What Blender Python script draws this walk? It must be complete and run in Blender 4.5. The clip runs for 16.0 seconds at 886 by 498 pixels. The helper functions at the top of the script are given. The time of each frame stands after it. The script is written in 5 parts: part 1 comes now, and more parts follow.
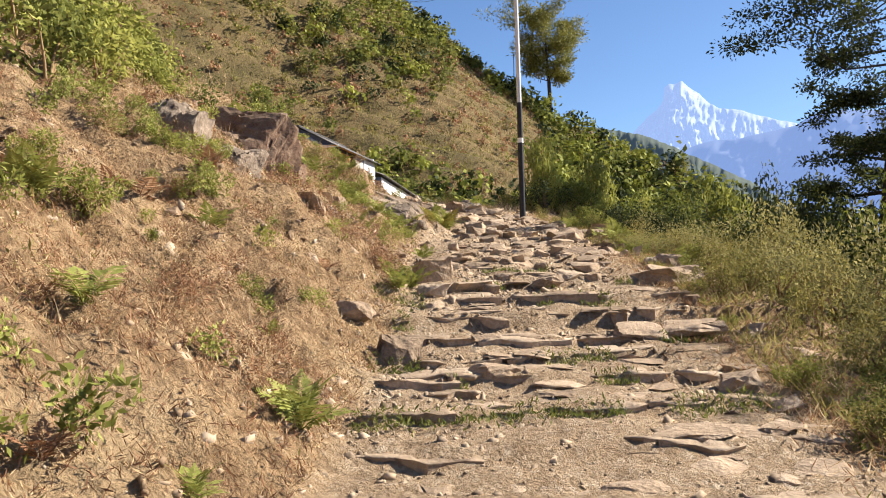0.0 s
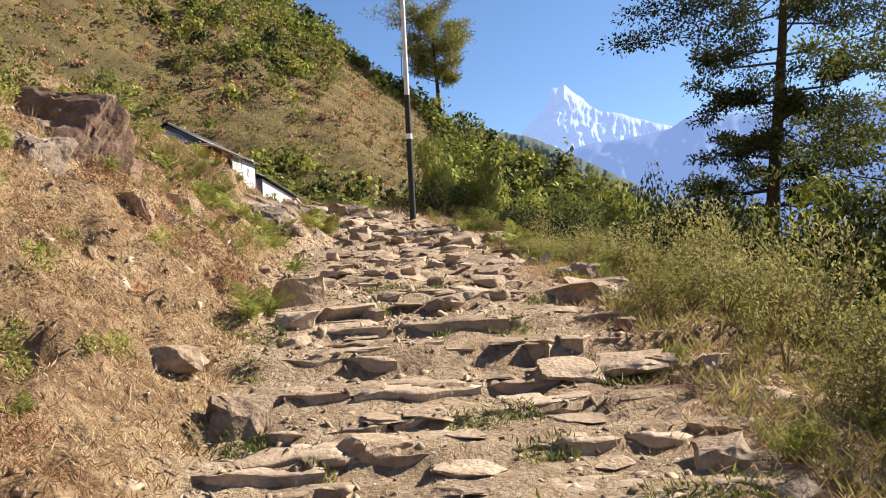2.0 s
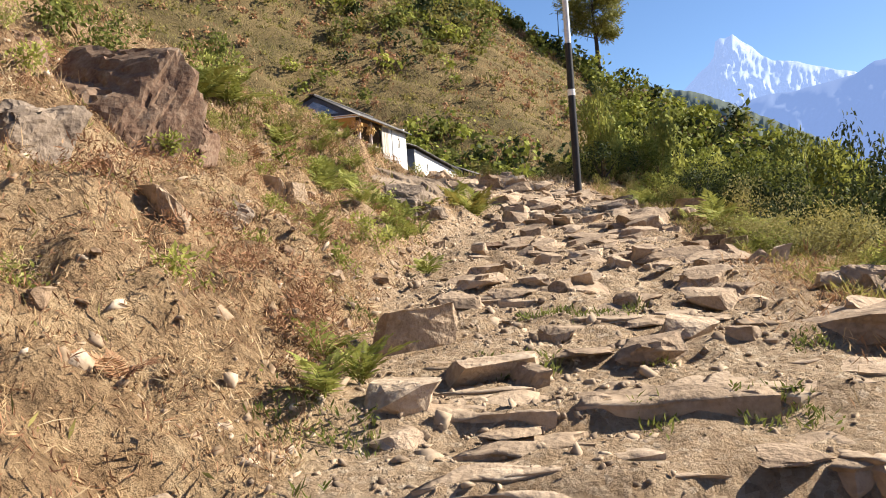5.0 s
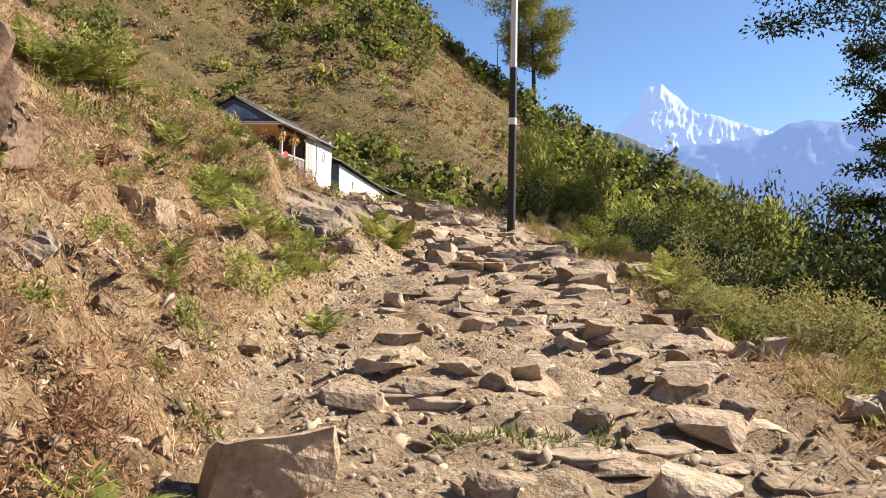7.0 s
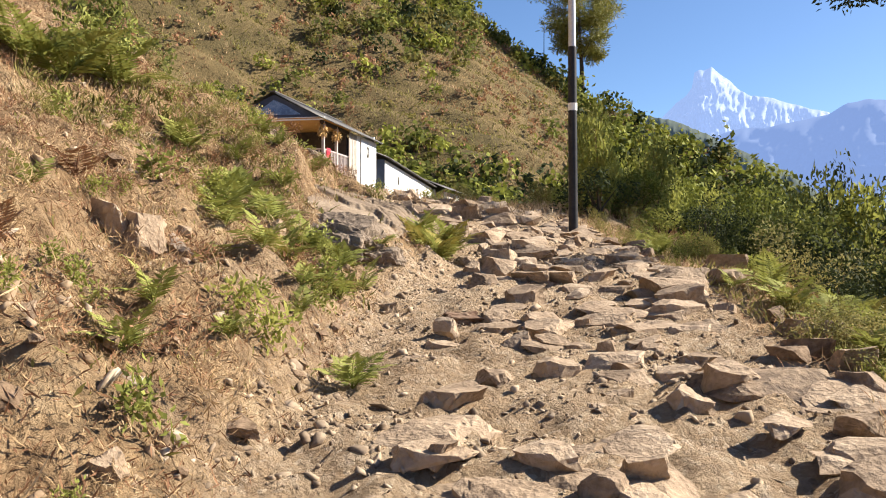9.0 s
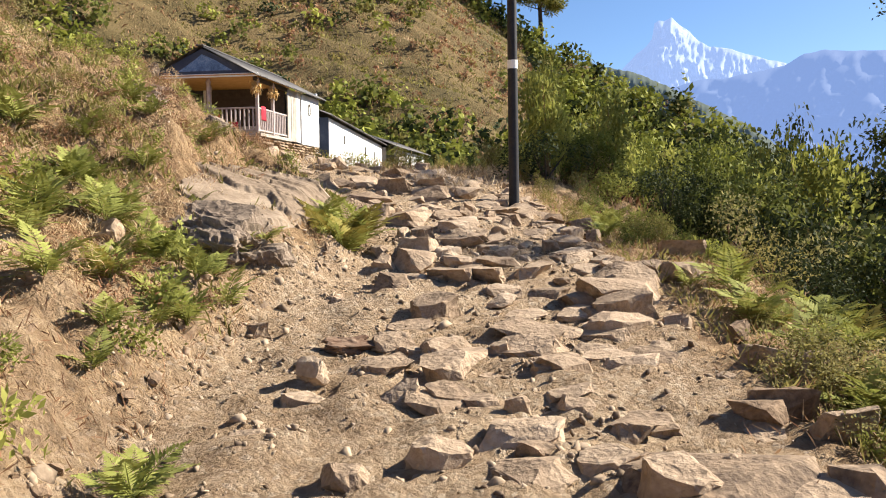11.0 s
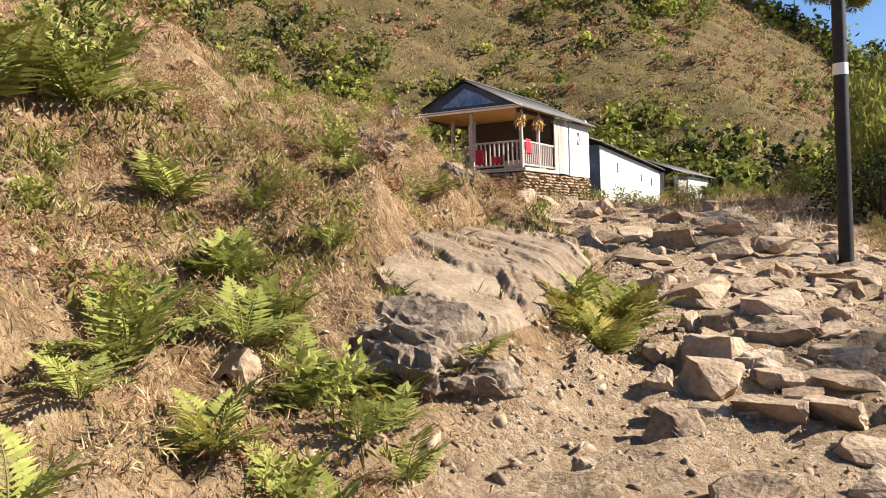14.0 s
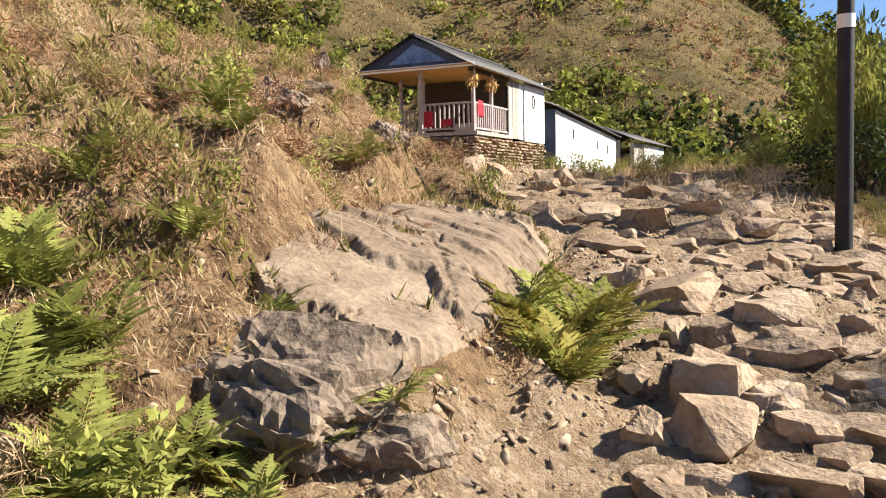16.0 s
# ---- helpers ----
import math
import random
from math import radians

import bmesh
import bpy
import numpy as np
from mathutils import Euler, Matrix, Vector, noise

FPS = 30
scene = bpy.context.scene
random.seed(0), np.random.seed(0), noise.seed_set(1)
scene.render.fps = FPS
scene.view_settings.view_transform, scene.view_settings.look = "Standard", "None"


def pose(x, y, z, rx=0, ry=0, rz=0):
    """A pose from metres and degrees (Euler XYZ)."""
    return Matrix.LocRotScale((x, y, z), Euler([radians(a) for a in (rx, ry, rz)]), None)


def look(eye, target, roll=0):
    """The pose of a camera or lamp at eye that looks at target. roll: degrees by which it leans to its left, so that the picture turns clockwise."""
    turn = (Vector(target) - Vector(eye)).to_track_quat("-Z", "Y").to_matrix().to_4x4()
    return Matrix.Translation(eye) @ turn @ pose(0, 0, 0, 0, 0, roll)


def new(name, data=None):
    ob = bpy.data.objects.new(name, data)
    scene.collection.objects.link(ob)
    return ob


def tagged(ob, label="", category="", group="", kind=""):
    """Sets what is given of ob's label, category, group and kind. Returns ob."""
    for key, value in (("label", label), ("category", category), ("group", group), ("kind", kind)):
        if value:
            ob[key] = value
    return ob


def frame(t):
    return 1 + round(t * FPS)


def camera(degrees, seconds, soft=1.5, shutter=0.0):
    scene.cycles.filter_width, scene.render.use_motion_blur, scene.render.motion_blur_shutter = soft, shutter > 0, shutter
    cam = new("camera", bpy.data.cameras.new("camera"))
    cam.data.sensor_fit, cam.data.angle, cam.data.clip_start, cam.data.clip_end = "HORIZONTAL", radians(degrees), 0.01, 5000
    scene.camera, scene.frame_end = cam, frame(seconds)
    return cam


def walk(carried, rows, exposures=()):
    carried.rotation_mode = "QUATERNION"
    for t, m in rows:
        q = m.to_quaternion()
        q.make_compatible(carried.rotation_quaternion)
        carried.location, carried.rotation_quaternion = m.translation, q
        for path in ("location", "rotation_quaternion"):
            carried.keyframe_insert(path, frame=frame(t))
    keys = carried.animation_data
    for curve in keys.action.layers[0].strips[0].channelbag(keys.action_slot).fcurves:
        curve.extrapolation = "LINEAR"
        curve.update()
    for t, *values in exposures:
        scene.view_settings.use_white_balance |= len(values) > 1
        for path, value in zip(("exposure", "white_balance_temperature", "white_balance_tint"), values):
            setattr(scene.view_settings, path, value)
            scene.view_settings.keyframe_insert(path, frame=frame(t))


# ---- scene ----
cam = camera(57.7, 16.0, soft=1.05)
PATH = [
    (0, (0.173, 0.614, 1.484), (0.242, 2.61, 1.37), -1.0),
    (0.5, (0.209, 1.149, 1.493), (0.228, 3.149, 1.496), -3.0),
    (1, (0.186, 1.794, 1.461), (0.358, 3.784, 1.364), -2.0),
    (1.5, (0.281, 2.24, 1.442), (0.625, 4.206, 1.308), -1.2),
    (2, (0.463, 2.675, 1.475), (0.8, 4.643, 1.36), -1.6),
    (2.5, (0.586, 3.162, 1.479), (0.981, 5.118, 1.356), -0.4),
    (3, (0.801, 3.697, 1.324), (1.293, 5.632, 1.208), 1.1),
    (3.5, (0.88, 4.253, 1.502), (1.158, 6.222, 1.289), 0.1),
    (4, (0.726, 4.699, 1.562), (0.669, 6.657, 1.159), -2.7),
    (4.5, (0.678, 5.119, 1.552), (0.546, 7.084, 1.201), -3.8),
    (5, (0.747, 5.689, 1.595), (0.686, 7.679, 1.413), -3.7),
    (5.2, (0.742, 5.845, 1.624), (0.75, 7.842, 1.521), -3.0),
    (7.3, (0.854, 7.856, 1.714), (0.98, 9.847, 1.577), 2.0),
    (7.5, (0.864, 7.988, 1.685), (0.918, 9.983, 1.561), 1.5),
    (8, (0.853, 8.403, 1.759), (0.741, 10.398, 1.685), 0.0),
    (8.5, (0.749, 8.866, 1.776), (0.635, 10.859, 1.659), 0.4),
    (9, (0.83, 9.247, 1.809), (0.843, 11.241, 1.653), 0.2),
    (9.2, (0.884, 9.38, 1.852), (0.93, 11.374, 1.713), -0.5),
    (11.3, (1.504, 11.216, 2.167), (1.642, 13.181, 1.82), 0.1),
    (11.5, (1.531, 11.435, 2.219), (1.794, 13.364, 1.76), 0.3),
    (12, (1.642, 11.886, 2.185), (1.831, 13.836, 1.783), -1.6),
    (12.5, (1.699, 12.289, 2.233), (1.57, 14.245, 1.84), -3.6),
    (13, (1.551, 12.746, 2.249), (1.217, 14.678, 1.856), -2.9),
    (13.5, (1.451, 13.062, 2.317), (0.996, 14.986, 2.015), -2.8),
    (14, (1.429, 13.532, 2.328), (0.862, 15.44, 2.136), -3.2),
    (14.5, (1.339, 13.957, 2.282), (0.784, 15.869, 2.088), -3.3),
    (15, (1.206, 14.395, 2.335), (0.793, 16.337, 2.094), -1.9),
    (15.5, (1.171, 14.82, 2.252), (0.785, 16.769, 2.021), -1.0),
    (16, (1.196, 15.223, 2.304), (0.742, 17.149, 2.017), -1.9),
]
RISE = pose(0, 0, 0, 4.0)
walk(cam, [(t, RISE @ look(eye, target, roll)) for t, eye, target, roll in PATH])

# world, sun and exposure
SUN_AZ, SUN_EL = 76.0, 35.0
world = bpy.data.worlds.new("sky")
scene.world = world
world.use_nodes = True
wn = world.node_tree.nodes
sky = wn.new("ShaderNodeTexSky")
sky.sky_type = "NISHITA"
sky.sun_disc = False
sky.sun_elevation = radians(SUN_EL)
sky.sun_rotation = radians(SUN_AZ)
sky.altitude = 1900
sky.air_density = 1.0
sky.dust_density = 2.2
sky.ozone_density = 6.0
wn["Background"].inputs["Strength"].default_value = 0.066
world.node_tree.links.new(sky.outputs["Color"], wn["Background"].inputs["Color"])
sun_data = bpy.data.lights.new("sun", "SUN")
sun_data.energy, sun_data.angle, sun_data.color = 5.0, radians(0.5), (1.0, 0.915, 0.79)
sun = new("sun", sun_data)
a, e = radians(SUN_AZ), radians(SUN_EL)
sun.matrix_world = look((60 * math.sin(a), 60 * math.cos(a), 45), (60 * math.sin(a) - math.sin(a) * math.cos(e), 60 * math.cos(a) - math.cos(a) * math.cos(e), 45 - math.sin(e)))
scene.view_settings.exposure = 1.34


# ---- materials ----
def material(name, stops, scale=4.0, detail=6.0, rough=0.9, bump=0.3, fine=30.0, metal=0.0, spread=0.0, wobble=0.5, sheen=0.0, trans=0.0, coords="Object", depth=0.02, haze_glow=None):
    """A surface whose colour runs over a ramp by two noises, with fine relief; spread mixes in a random tone for each
    island or object; an emission colour paints in distance haze.
    """
    m = bpy.data.materials.new(name)
    m.use_nodes = True
    n, l = m.node_tree.nodes, m.node_tree.links
    bsdf = n["Principled BSDF"]
    tc = n.new("ShaderNodeTexCoord")
    big = n.new("ShaderNodeTexNoise")
    big.inputs["Scale"].default_value, big.inputs["Detail"].default_value, big.inputs["Roughness"].default_value = scale, detail, 0.62
    small = n.new("ShaderNodeTexNoise")
    small.inputs["Scale"].default_value, small.inputs["Detail"].default_value = fine, 5.0
    place = n.new("ShaderNodeNewGeometry").outputs["Position"] if coords == "Position" else tc.outputs[coords]
    for t in (big, small):
        l.new(place, t.inputs["Vector"])
    mix = n.new("ShaderNodeMix")
    mix.data_type = "FLOAT"
    mix.inputs[0].default_value = 0.35
    l.new(big.outputs[0], mix.inputs[2])
    l.new(small.outputs[0], mix.inputs[3])
    value = mix.outputs[0]
    if spread:
        geo, info = n.new("ShaderNodeNewGeometry"), n.new("ShaderNodeObjectInfo")
        add = n.new("ShaderNodeMath")
        add.operation = "ADD"
        l.new(geo.outputs["Random Per Island"], add.inputs[0])
        l.new(info.outputs["Random"], add.inputs[1])
        sub = n.new("ShaderNodeMath")
        sub.operation = "MULTIPLY_ADD"
        sub.inputs[1].default_value, sub.inputs[2].default_value = spread, -spread
        l.new(add.outputs[0], sub.inputs[0])
        tot = n.new("ShaderNodeMath")
        tot.operation = "ADD"
        l.new(value, tot.inputs[0])
        l.new(sub.outputs[0], tot.inputs[1])
        value = tot.outputs[0]
    ramp = n.new("ShaderNodeValToRGB")
    els = ramp.color_ramp.elements
    lo, hi = 0.5 - wobble * 0.5, 0.5 + wobble * 0.5
    for i, c in enumerate(stops):
        p = lo + (hi - lo) * i / max(1, len(stops) - 1)
        el = els[i] if i < 2 else els.new(p)
        el.position, el.color = p, (*c, 1)
    l.new(value, ramp.inputs[0])
    l.new(ramp.outputs[0], bsdf.inputs["Base Color"])
    bsdf.inputs["Roughness"].default_value = rough
    bsdf.inputs["Metallic"].default_value = metal
    bsdf.inputs["Specular IOR Level"].default_value = 0.1 if trans else 0.25
    if bump:
        b = n.new("ShaderNodeBump")
        b.inputs["Strength"].default_value, b.inputs["Distance"].default_value = bump, depth
        l.new(mix.outputs[0], b.inputs["Height"])
        l.new(b.outputs[0], bsdf.inputs["Normal"])
    # even emission that stands in for air haze on far mountains
    if haze_glow:
        bsdf.inputs["Emission Color"].default_value = (*haze_glow, 1)
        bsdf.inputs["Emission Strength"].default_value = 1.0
    if trans:
        out = n["Material Output"]
        tr, ms = n.new("ShaderNodeBsdfTranslucent"), n.new("ShaderNodeMixShader")
        ms.inputs[0].default_value = trans
        l.new(ramp.outputs[0], tr.inputs["Color"])
        l.new(bsdf.outputs[0], ms.inputs[1])
        l.new(tr.outputs[0], ms.inputs[2])
        l.new(ms.outputs[0], out.inputs["Surface"])
    return m


STONE = material("trail_stone", [(0.085, 0.058, 0.040), (0.25, 0.178, 0.116), (0.385, 0.285, 0.192), (0.50, 0.395, 0.285)], 4.0, 10, 0.9, 1.0, 26, spread=0.14, depth=0.055, coords="Position")
EARTHSTONE = material("earthy_stone", [(0.06, 0.04, 0.026), (0.17, 0.112, 0.068), (0.30, 0.21, 0.135), (0.42, 0.32, 0.22)], 6.0, 9, 0.92, 1.0, 36, spread=0.16, depth=0.03, coords="Position")
PEBBLE = material("grit", [(0.15, 0.105, 0.07), (0.33, 0.25, 0.17), (0.43, 0.33, 0.23), (0.50, 0.40, 0.295)], 3.0, 4, 0.9, 0.4, 30, spread=0.3)
CLOD = material("soil_clod", [(0.09, 0.055, 0.03), (0.20, 0.135, 0.08), (0.34, 0.25, 0.165), (0.48, 0.39, 0.29)], 3.0, 4, 0.95, 0.4, 30, spread=0.3)
SLAB = material("slab_stone", [(0.045, 0.031, 0.021), (0.145, 0.104, 0.070), (0.235, 0.175, 0.12), (0.32, 0.25, 0.178)], 3.0, 12, 0.9, 1.0, 26, spread=0.10, depth=0.03, wobble=0.42, coords="Position")
TREAD = material("tread_stone", [(0.07, 0.047, 0.032), (0.23, 0.165, 0.108), (0.36, 0.27, 0.185), (0.48, 0.385, 0.28)], 2.2, 11, 0.92, 1.0, 22, spread=0.12, depth=0.05, wobble=0.5)
DARKSTONE = material("outcrop_stone", [(0.045, 0.033, 0.025), (0.15, 0.112, 0.082), (0.26, 0.20, 0.145), (0.38, 0.305, 0.23)], 4, 10, 0.9, 1.0, 24, depth=0.05, coords="Position")
RUSTSTONE = material("lichen_stone", [(0.05, 0.035, 0.028), (0.14, 0.08, 0.05), (0.22, 0.15, 0.10), (0.36, 0.32, 0.27)], 4.5, 10, 0.9, 0.8, 30, depth=0.03, wobble=0.5, coords="Position")
STRAW = material("dry_grass", [(0.24, 0.145, 0.075), (0.44, 0.305, 0.165), (0.60, 0.455, 0.27), (0.72, 0.61, 0.41)], 1.2, 4, 0.85, 0, 8, spread=0.25, trans=0.28)
RUSSET = material("dead_bracken", [(0.13, 0.066, 0.04), (0.31, 0.165, 0.09), (0.46, 0.285, 0.16)], 2.0, 4, 0.85, 0, 9, spread=0.22, trans=0.22)
FERN = material("fern_green", [(0.14, 0.15, 0.036), (0.27, 0.285, 0.07), (0.43, 0.43, 0.14)], 1.5, 3, 0.75, 0, 8, spread=0.16, trans=0.3)
FERNDRY = material("fern_yellow", [(0.16, 0.13, 0.03), (0.34, 0.29, 0.07), (0.46, 0.40, 0.13)], 1.5, 3, 0.7, 0, 8, spread=0.16, trans=0.3)
LEAF = material("shrub_leaf", [(0.055, 0.07, 0.018), (0.12, 0.138, 0.034), (0.24, 0.245, 0.065)], 1.0, 4, 0.75, 0, 6, spread=0.2, trans=0.38)
LEAFDARK = material("tree_leaf", [(0.02, 0.03, 0.011), (0.042, 0.056, 0.02), (0.085, 0.098, 0.034)], 0.8, 4, 0.75, 0, 6, spread=0.2, trans=0.2)
LEAFBRIGHT = material("bamboo_leaf", [(0.14, 0.155, 0.034), (0.28, 0.29, 0.066), (0.44, 0.43, 0.12)], 0.8, 4, 0.75, 0, 6, spread=0.2, trans=0.45)
LEAFGROVE = material("grove_leaf", [(0.09, 0.105, 0.02), (0.20, 0.22, 0.04), (0.34, 0.35, 0.07)], 0.8, 4, 0.7, 0, 6, spread=0.2, trans=0.25)
LEAFSCRUB = material("wayside_leaf", [(0.125, 0.12, 0.048), (0.27, 0.245, 0.095), (0.45, 0.39, 0.17)], 1.2, 4, 0.75, 0, 6, spread=0.24, trans=0.42)
LEAFOLIVE = material("scrub_leaf", [(0.11, 0.10, 0.03), (0.24, 0.215, 0.065), (0.41, 0.34, 0.125)], 0.6, 4, 0.75, 0, 6, spread=0.24, trans=0.36)
PINE = material("pine_needle", [(0.10, 0.11, 0.028), (0.20, 0.20, 0.05), (0.31, 0.29, 0.09)], 0.4, 3, 0.6, 0, 5, spread=0.2, trans=0.25)
BARK = material("bark", [(0.02, 0.017, 0.013), (0.05, 0.04, 0.03), (0.10, 0.08, 0.06)], 6, 6, 0.9, 0.6, 30)
TWIG = material("dry_twig", [(0.10, 0.06, 0.03), (0.22, 0.14, 0.07), (0.34, 0.24, 0.13)], 4, 3, 0.85, 0, 20, spread=0.2)


def ground_material():
    """Soil and grit on the trail, straw and rusty earth on the slopes, by the sheet's own trail and scrub masks."""
    m = bpy.data.materials.new("mountain_ground")
    m.use_nodes = True
    n, l = m.node_tree.nodes, m.node_tree.links
    bsdf = n["Principled BSDF"]
    bsdf.inputs["Roughness"].default_value, bsdf.inputs["Specular IOR Level"].default_value = 0.95, 0.1
    tc = n.new("ShaderNodeTexCoord")

    def noise_tex(scale, detail, rough=0.6):
        t = n.new("ShaderNodeTexNoise")
        t.inputs["Scale"].default_value, t.inputs["Detail"].default_value, t.inputs["Roughness"].default_value = scale, detail, rough
        l.new(tc.outputs["Object"], t.inputs["Vector"])
        return t.outputs[0]

    def ramp(src, stops):
        r = n.new("ShaderNodeValToRGB")
        els = r.color_ramp.elements
        for i, (p, c) in enumerate(stops):
            el = els[i] if i < 2 else els.new(p)
            el.position, el.color = p, (*c, 1)
        l.new(src, r.inputs[0])
        return r.outputs[0]

    def blend(f, a, b):
        x = n.new("ShaderNodeMix")
        x.data_type = "RGBA"
        l.new(f, x.inputs[0])
        l.new(a, x.inputs[6])
        l.new(b, x.inputs[7])
        return x.outputs[2]

    coarse, mid, fine = noise_tex(0.7, 7), noise_tex(6, 8, 0.7), noise_tex(45, 5, 0.7)
    far = noise_tex(0.09, 8, 0.68)
    soil = blend(fine, ramp(mid, [(0.36, (0.085, 0.056, 0.034)), (0.45, (0.30, 0.205, 0.122)), (0.58, (0.47, 0.345, 0.22)), (0.68, (0.58, 0.455, 0.315))]), ramp(coarse, [(0.35, (0.28, 0.187, 0.11)), (0.65, (0.47, 0.34, 0.215))]))
    bank = blend(fine, ramp(mid, [(0.38, (0.05, 0.032, 0.02)), (0.46, (0.19, 0.12, 0.066)), (0.55, (0.40, 0.275, 0.155)), (0.68, (0.55, 0.42, 0.255))]), ramp(coarse, [(0.34, (0.16, 0.095, 0.052)), (0.5, (0.34, 0.222, 0.12)), (0.66, (0.47, 0.345, 0.20))]))
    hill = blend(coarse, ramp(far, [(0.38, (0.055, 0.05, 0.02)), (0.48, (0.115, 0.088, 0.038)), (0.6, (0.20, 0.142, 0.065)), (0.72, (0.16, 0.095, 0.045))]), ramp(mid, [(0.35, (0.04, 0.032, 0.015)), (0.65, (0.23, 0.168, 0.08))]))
    cells = n.new("ShaderNodeTexVoronoi")
    cells.inputs["Scale"].default_value = 26.0
    l.new(tc.outputs["Object"], cells.inputs["Vector"])
    grit = n.new("ShaderNodeSeparateColor")
    l.new(cells.outputs["Color"], grit.inputs[0])
    stony = n.new("ShaderNodeMath")
    stony.operation = "MULTIPLY"
    l.new(grit.outputs[0], stony.inputs[0])
    l.new(coarse, stony.inputs[1])
    soil = blend(stony.outputs[0], soil, ramp(grit.outputs[1], [(0.1, (0.15, 0.105, 0.07)), (0.5, (0.40, 0.31, 0.21)), (0.9, (0.60, 0.50, 0.38))]))
    trail = n.new("ShaderNodeAttribute")
    trail.attribute_name = "trail"
    away = n.new("ShaderNodeAttribute")
    away.attribute_name = "away"
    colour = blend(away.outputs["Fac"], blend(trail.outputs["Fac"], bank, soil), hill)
    l.new(colour, bsdf.inputs["Base Color"])
    mixh = n.new("ShaderNodeMix")
    mixh.data_type = "FLOAT"
    mixh.inputs[0].default_value = 0.4
    l.new(mid, mixh.inputs[2])
    l.new(fine, mixh.inputs[3])
    b = n.new("ShaderNodeBump")
    b.inputs["Strength"].default_value, b.inputs["Distance"].default_value = 1.0, 0.12
    bumps = n.new("ShaderNodeMath")
    bumps.operation = "MULTIPLY_ADD"
    bumps.inputs[1].default_value = -0.16
    l.new(cells.outputs["Distance"], bumps.inputs[0])
    l.new(mixh.outputs[0], bumps.inputs[2])
    l.new(bumps.outputs[0], b.inputs["Height"])
    l.new(b.outputs[0], bsdf.inputs["Normal"])
    return m


GROUND = ground_material()
# ---- terrain ----


def lattice(ix, iy, seed):
    h = (ix.astype(np.int64) * 374761393 + iy.astype(np.int64) * 668265263 + seed * 974634541) & 0xFFFFFFFF
    h = ((h ^ (h >> 13)) * 1274126177) & 0xFFFFFFFF
    return ((h ^ (h >> 16)) & 0xFFFF) / 65535.0


def value_noise(x, y, seed=0):
    x, y = np.asarray(x, float), np.asarray(y, float)
    ix, iy = np.floor(x), np.floor(y)
    fx, fy = x - ix, y - iy
    fx, fy = fx * fx * (3 - 2 * fx), fy * fy * (3 - 2 * fy)
    a, b = lattice(ix, iy, seed), lattice(ix + 1, iy, seed)
    c, d = lattice(ix, iy + 1, seed), lattice(ix + 1, iy + 1, seed)
    return (a + (b - a) * fx) * (1 - fy) + (c + (d - c) * fx) * fy


def fbm(x, y, octaves=4, seed=0):
    total, amp = 0.0, 0.5
    for k in range(octaves):
        total = total + amp * (value_noise(x * 2 ** k, y * 2 ** k, seed + k) - 0.5)
        amp *= 0.5
    return total


def smooth(t):
    t = np.clip(t, 0, 1)
    return t * t * (3 - 2 * t)


SLOPE = math.tan(math.radians(4.0))
RISERS = np.array([-1.5, -0.2, 1.1, 2.3, 3.4, 4.4, 5.4, 6.3, 7.15, 7.75, 8.25, 8.85, 9.55, 10.4, 11.5])


def trail_left(y):
    return np.interp(y, [-12, 0, 6, 8, 10, 13, 16, 17.8, 19, 20.5, 22, 23.5, 25, 28, 32, 36, 45, 60], [-0.8, -0.6, -0.35, -0.12, 0.02, 0.1, 0.2, 0.32, 0.68, 0.75, 0.6, 0.15, -0.6, -2.0, -4.5, -8.5, -12, -16])


def trail_right(y):
    return np.interp(y, [-12, 0, 6, 8.5, 15, 17.8, 24, 30, 45], [2.6, 2.7, 2.95, 3.15, 3.6, 3.85, 3.9, 4.2, 6.5])


def trail_line(y):
    return y * SLOPE + np.interp(y, [-12, 0, 5, 6, 7.3, 8.4, 9, 10.2, 12.8, 16, 17.7, 19, 20.4, 22, 24, 26, 28, 34, 40, 50, 60, 72], [-0.2, -0.09, -0.03, 0, 0.06, 0.19, 0.4, 0.48, 0.56, 0.55, 0.61, 0.68, 0.8, 0.95, 1.08, 1.22, 1.3, 1.15, 0.95, 0.4, -0.9, -2.0])


def trail_height(x, y):
    """The trail's line, cut into rough stone steps as far as twelve metres on."""
    wavy = y + 0.22 * fbm(x * 1.1, y * 0.25, 3, 5) - 0.05 * (x - 1.5)
    i = np.clip(np.searchsorted(RISERS, wavy) - 1, 0, len(RISERS) - 2)
    lo, hi = RISERS[i], RISERS[i + 1]
    u = (wavy - lo) / (hi - lo)
    terrace = trail_line(lo) + (trail_line(hi) - trail_line(lo)) * (0.22 * u + 0.78 * smooth((u - 1 + 0.10 / (hi - lo)) / (0.10 / (hi - lo))))
    keep = (1 - smooth((y - 9.8) / 1.6)) * smooth((y + 1.5) / 1.0)
    line = trail_line(y) - smooth((y - 19.5) / 3) * (1 - smooth((y - 27) / 4)) * 0.13 * (x - 2.3)
    return line * (1 - keep) + terrace * keep


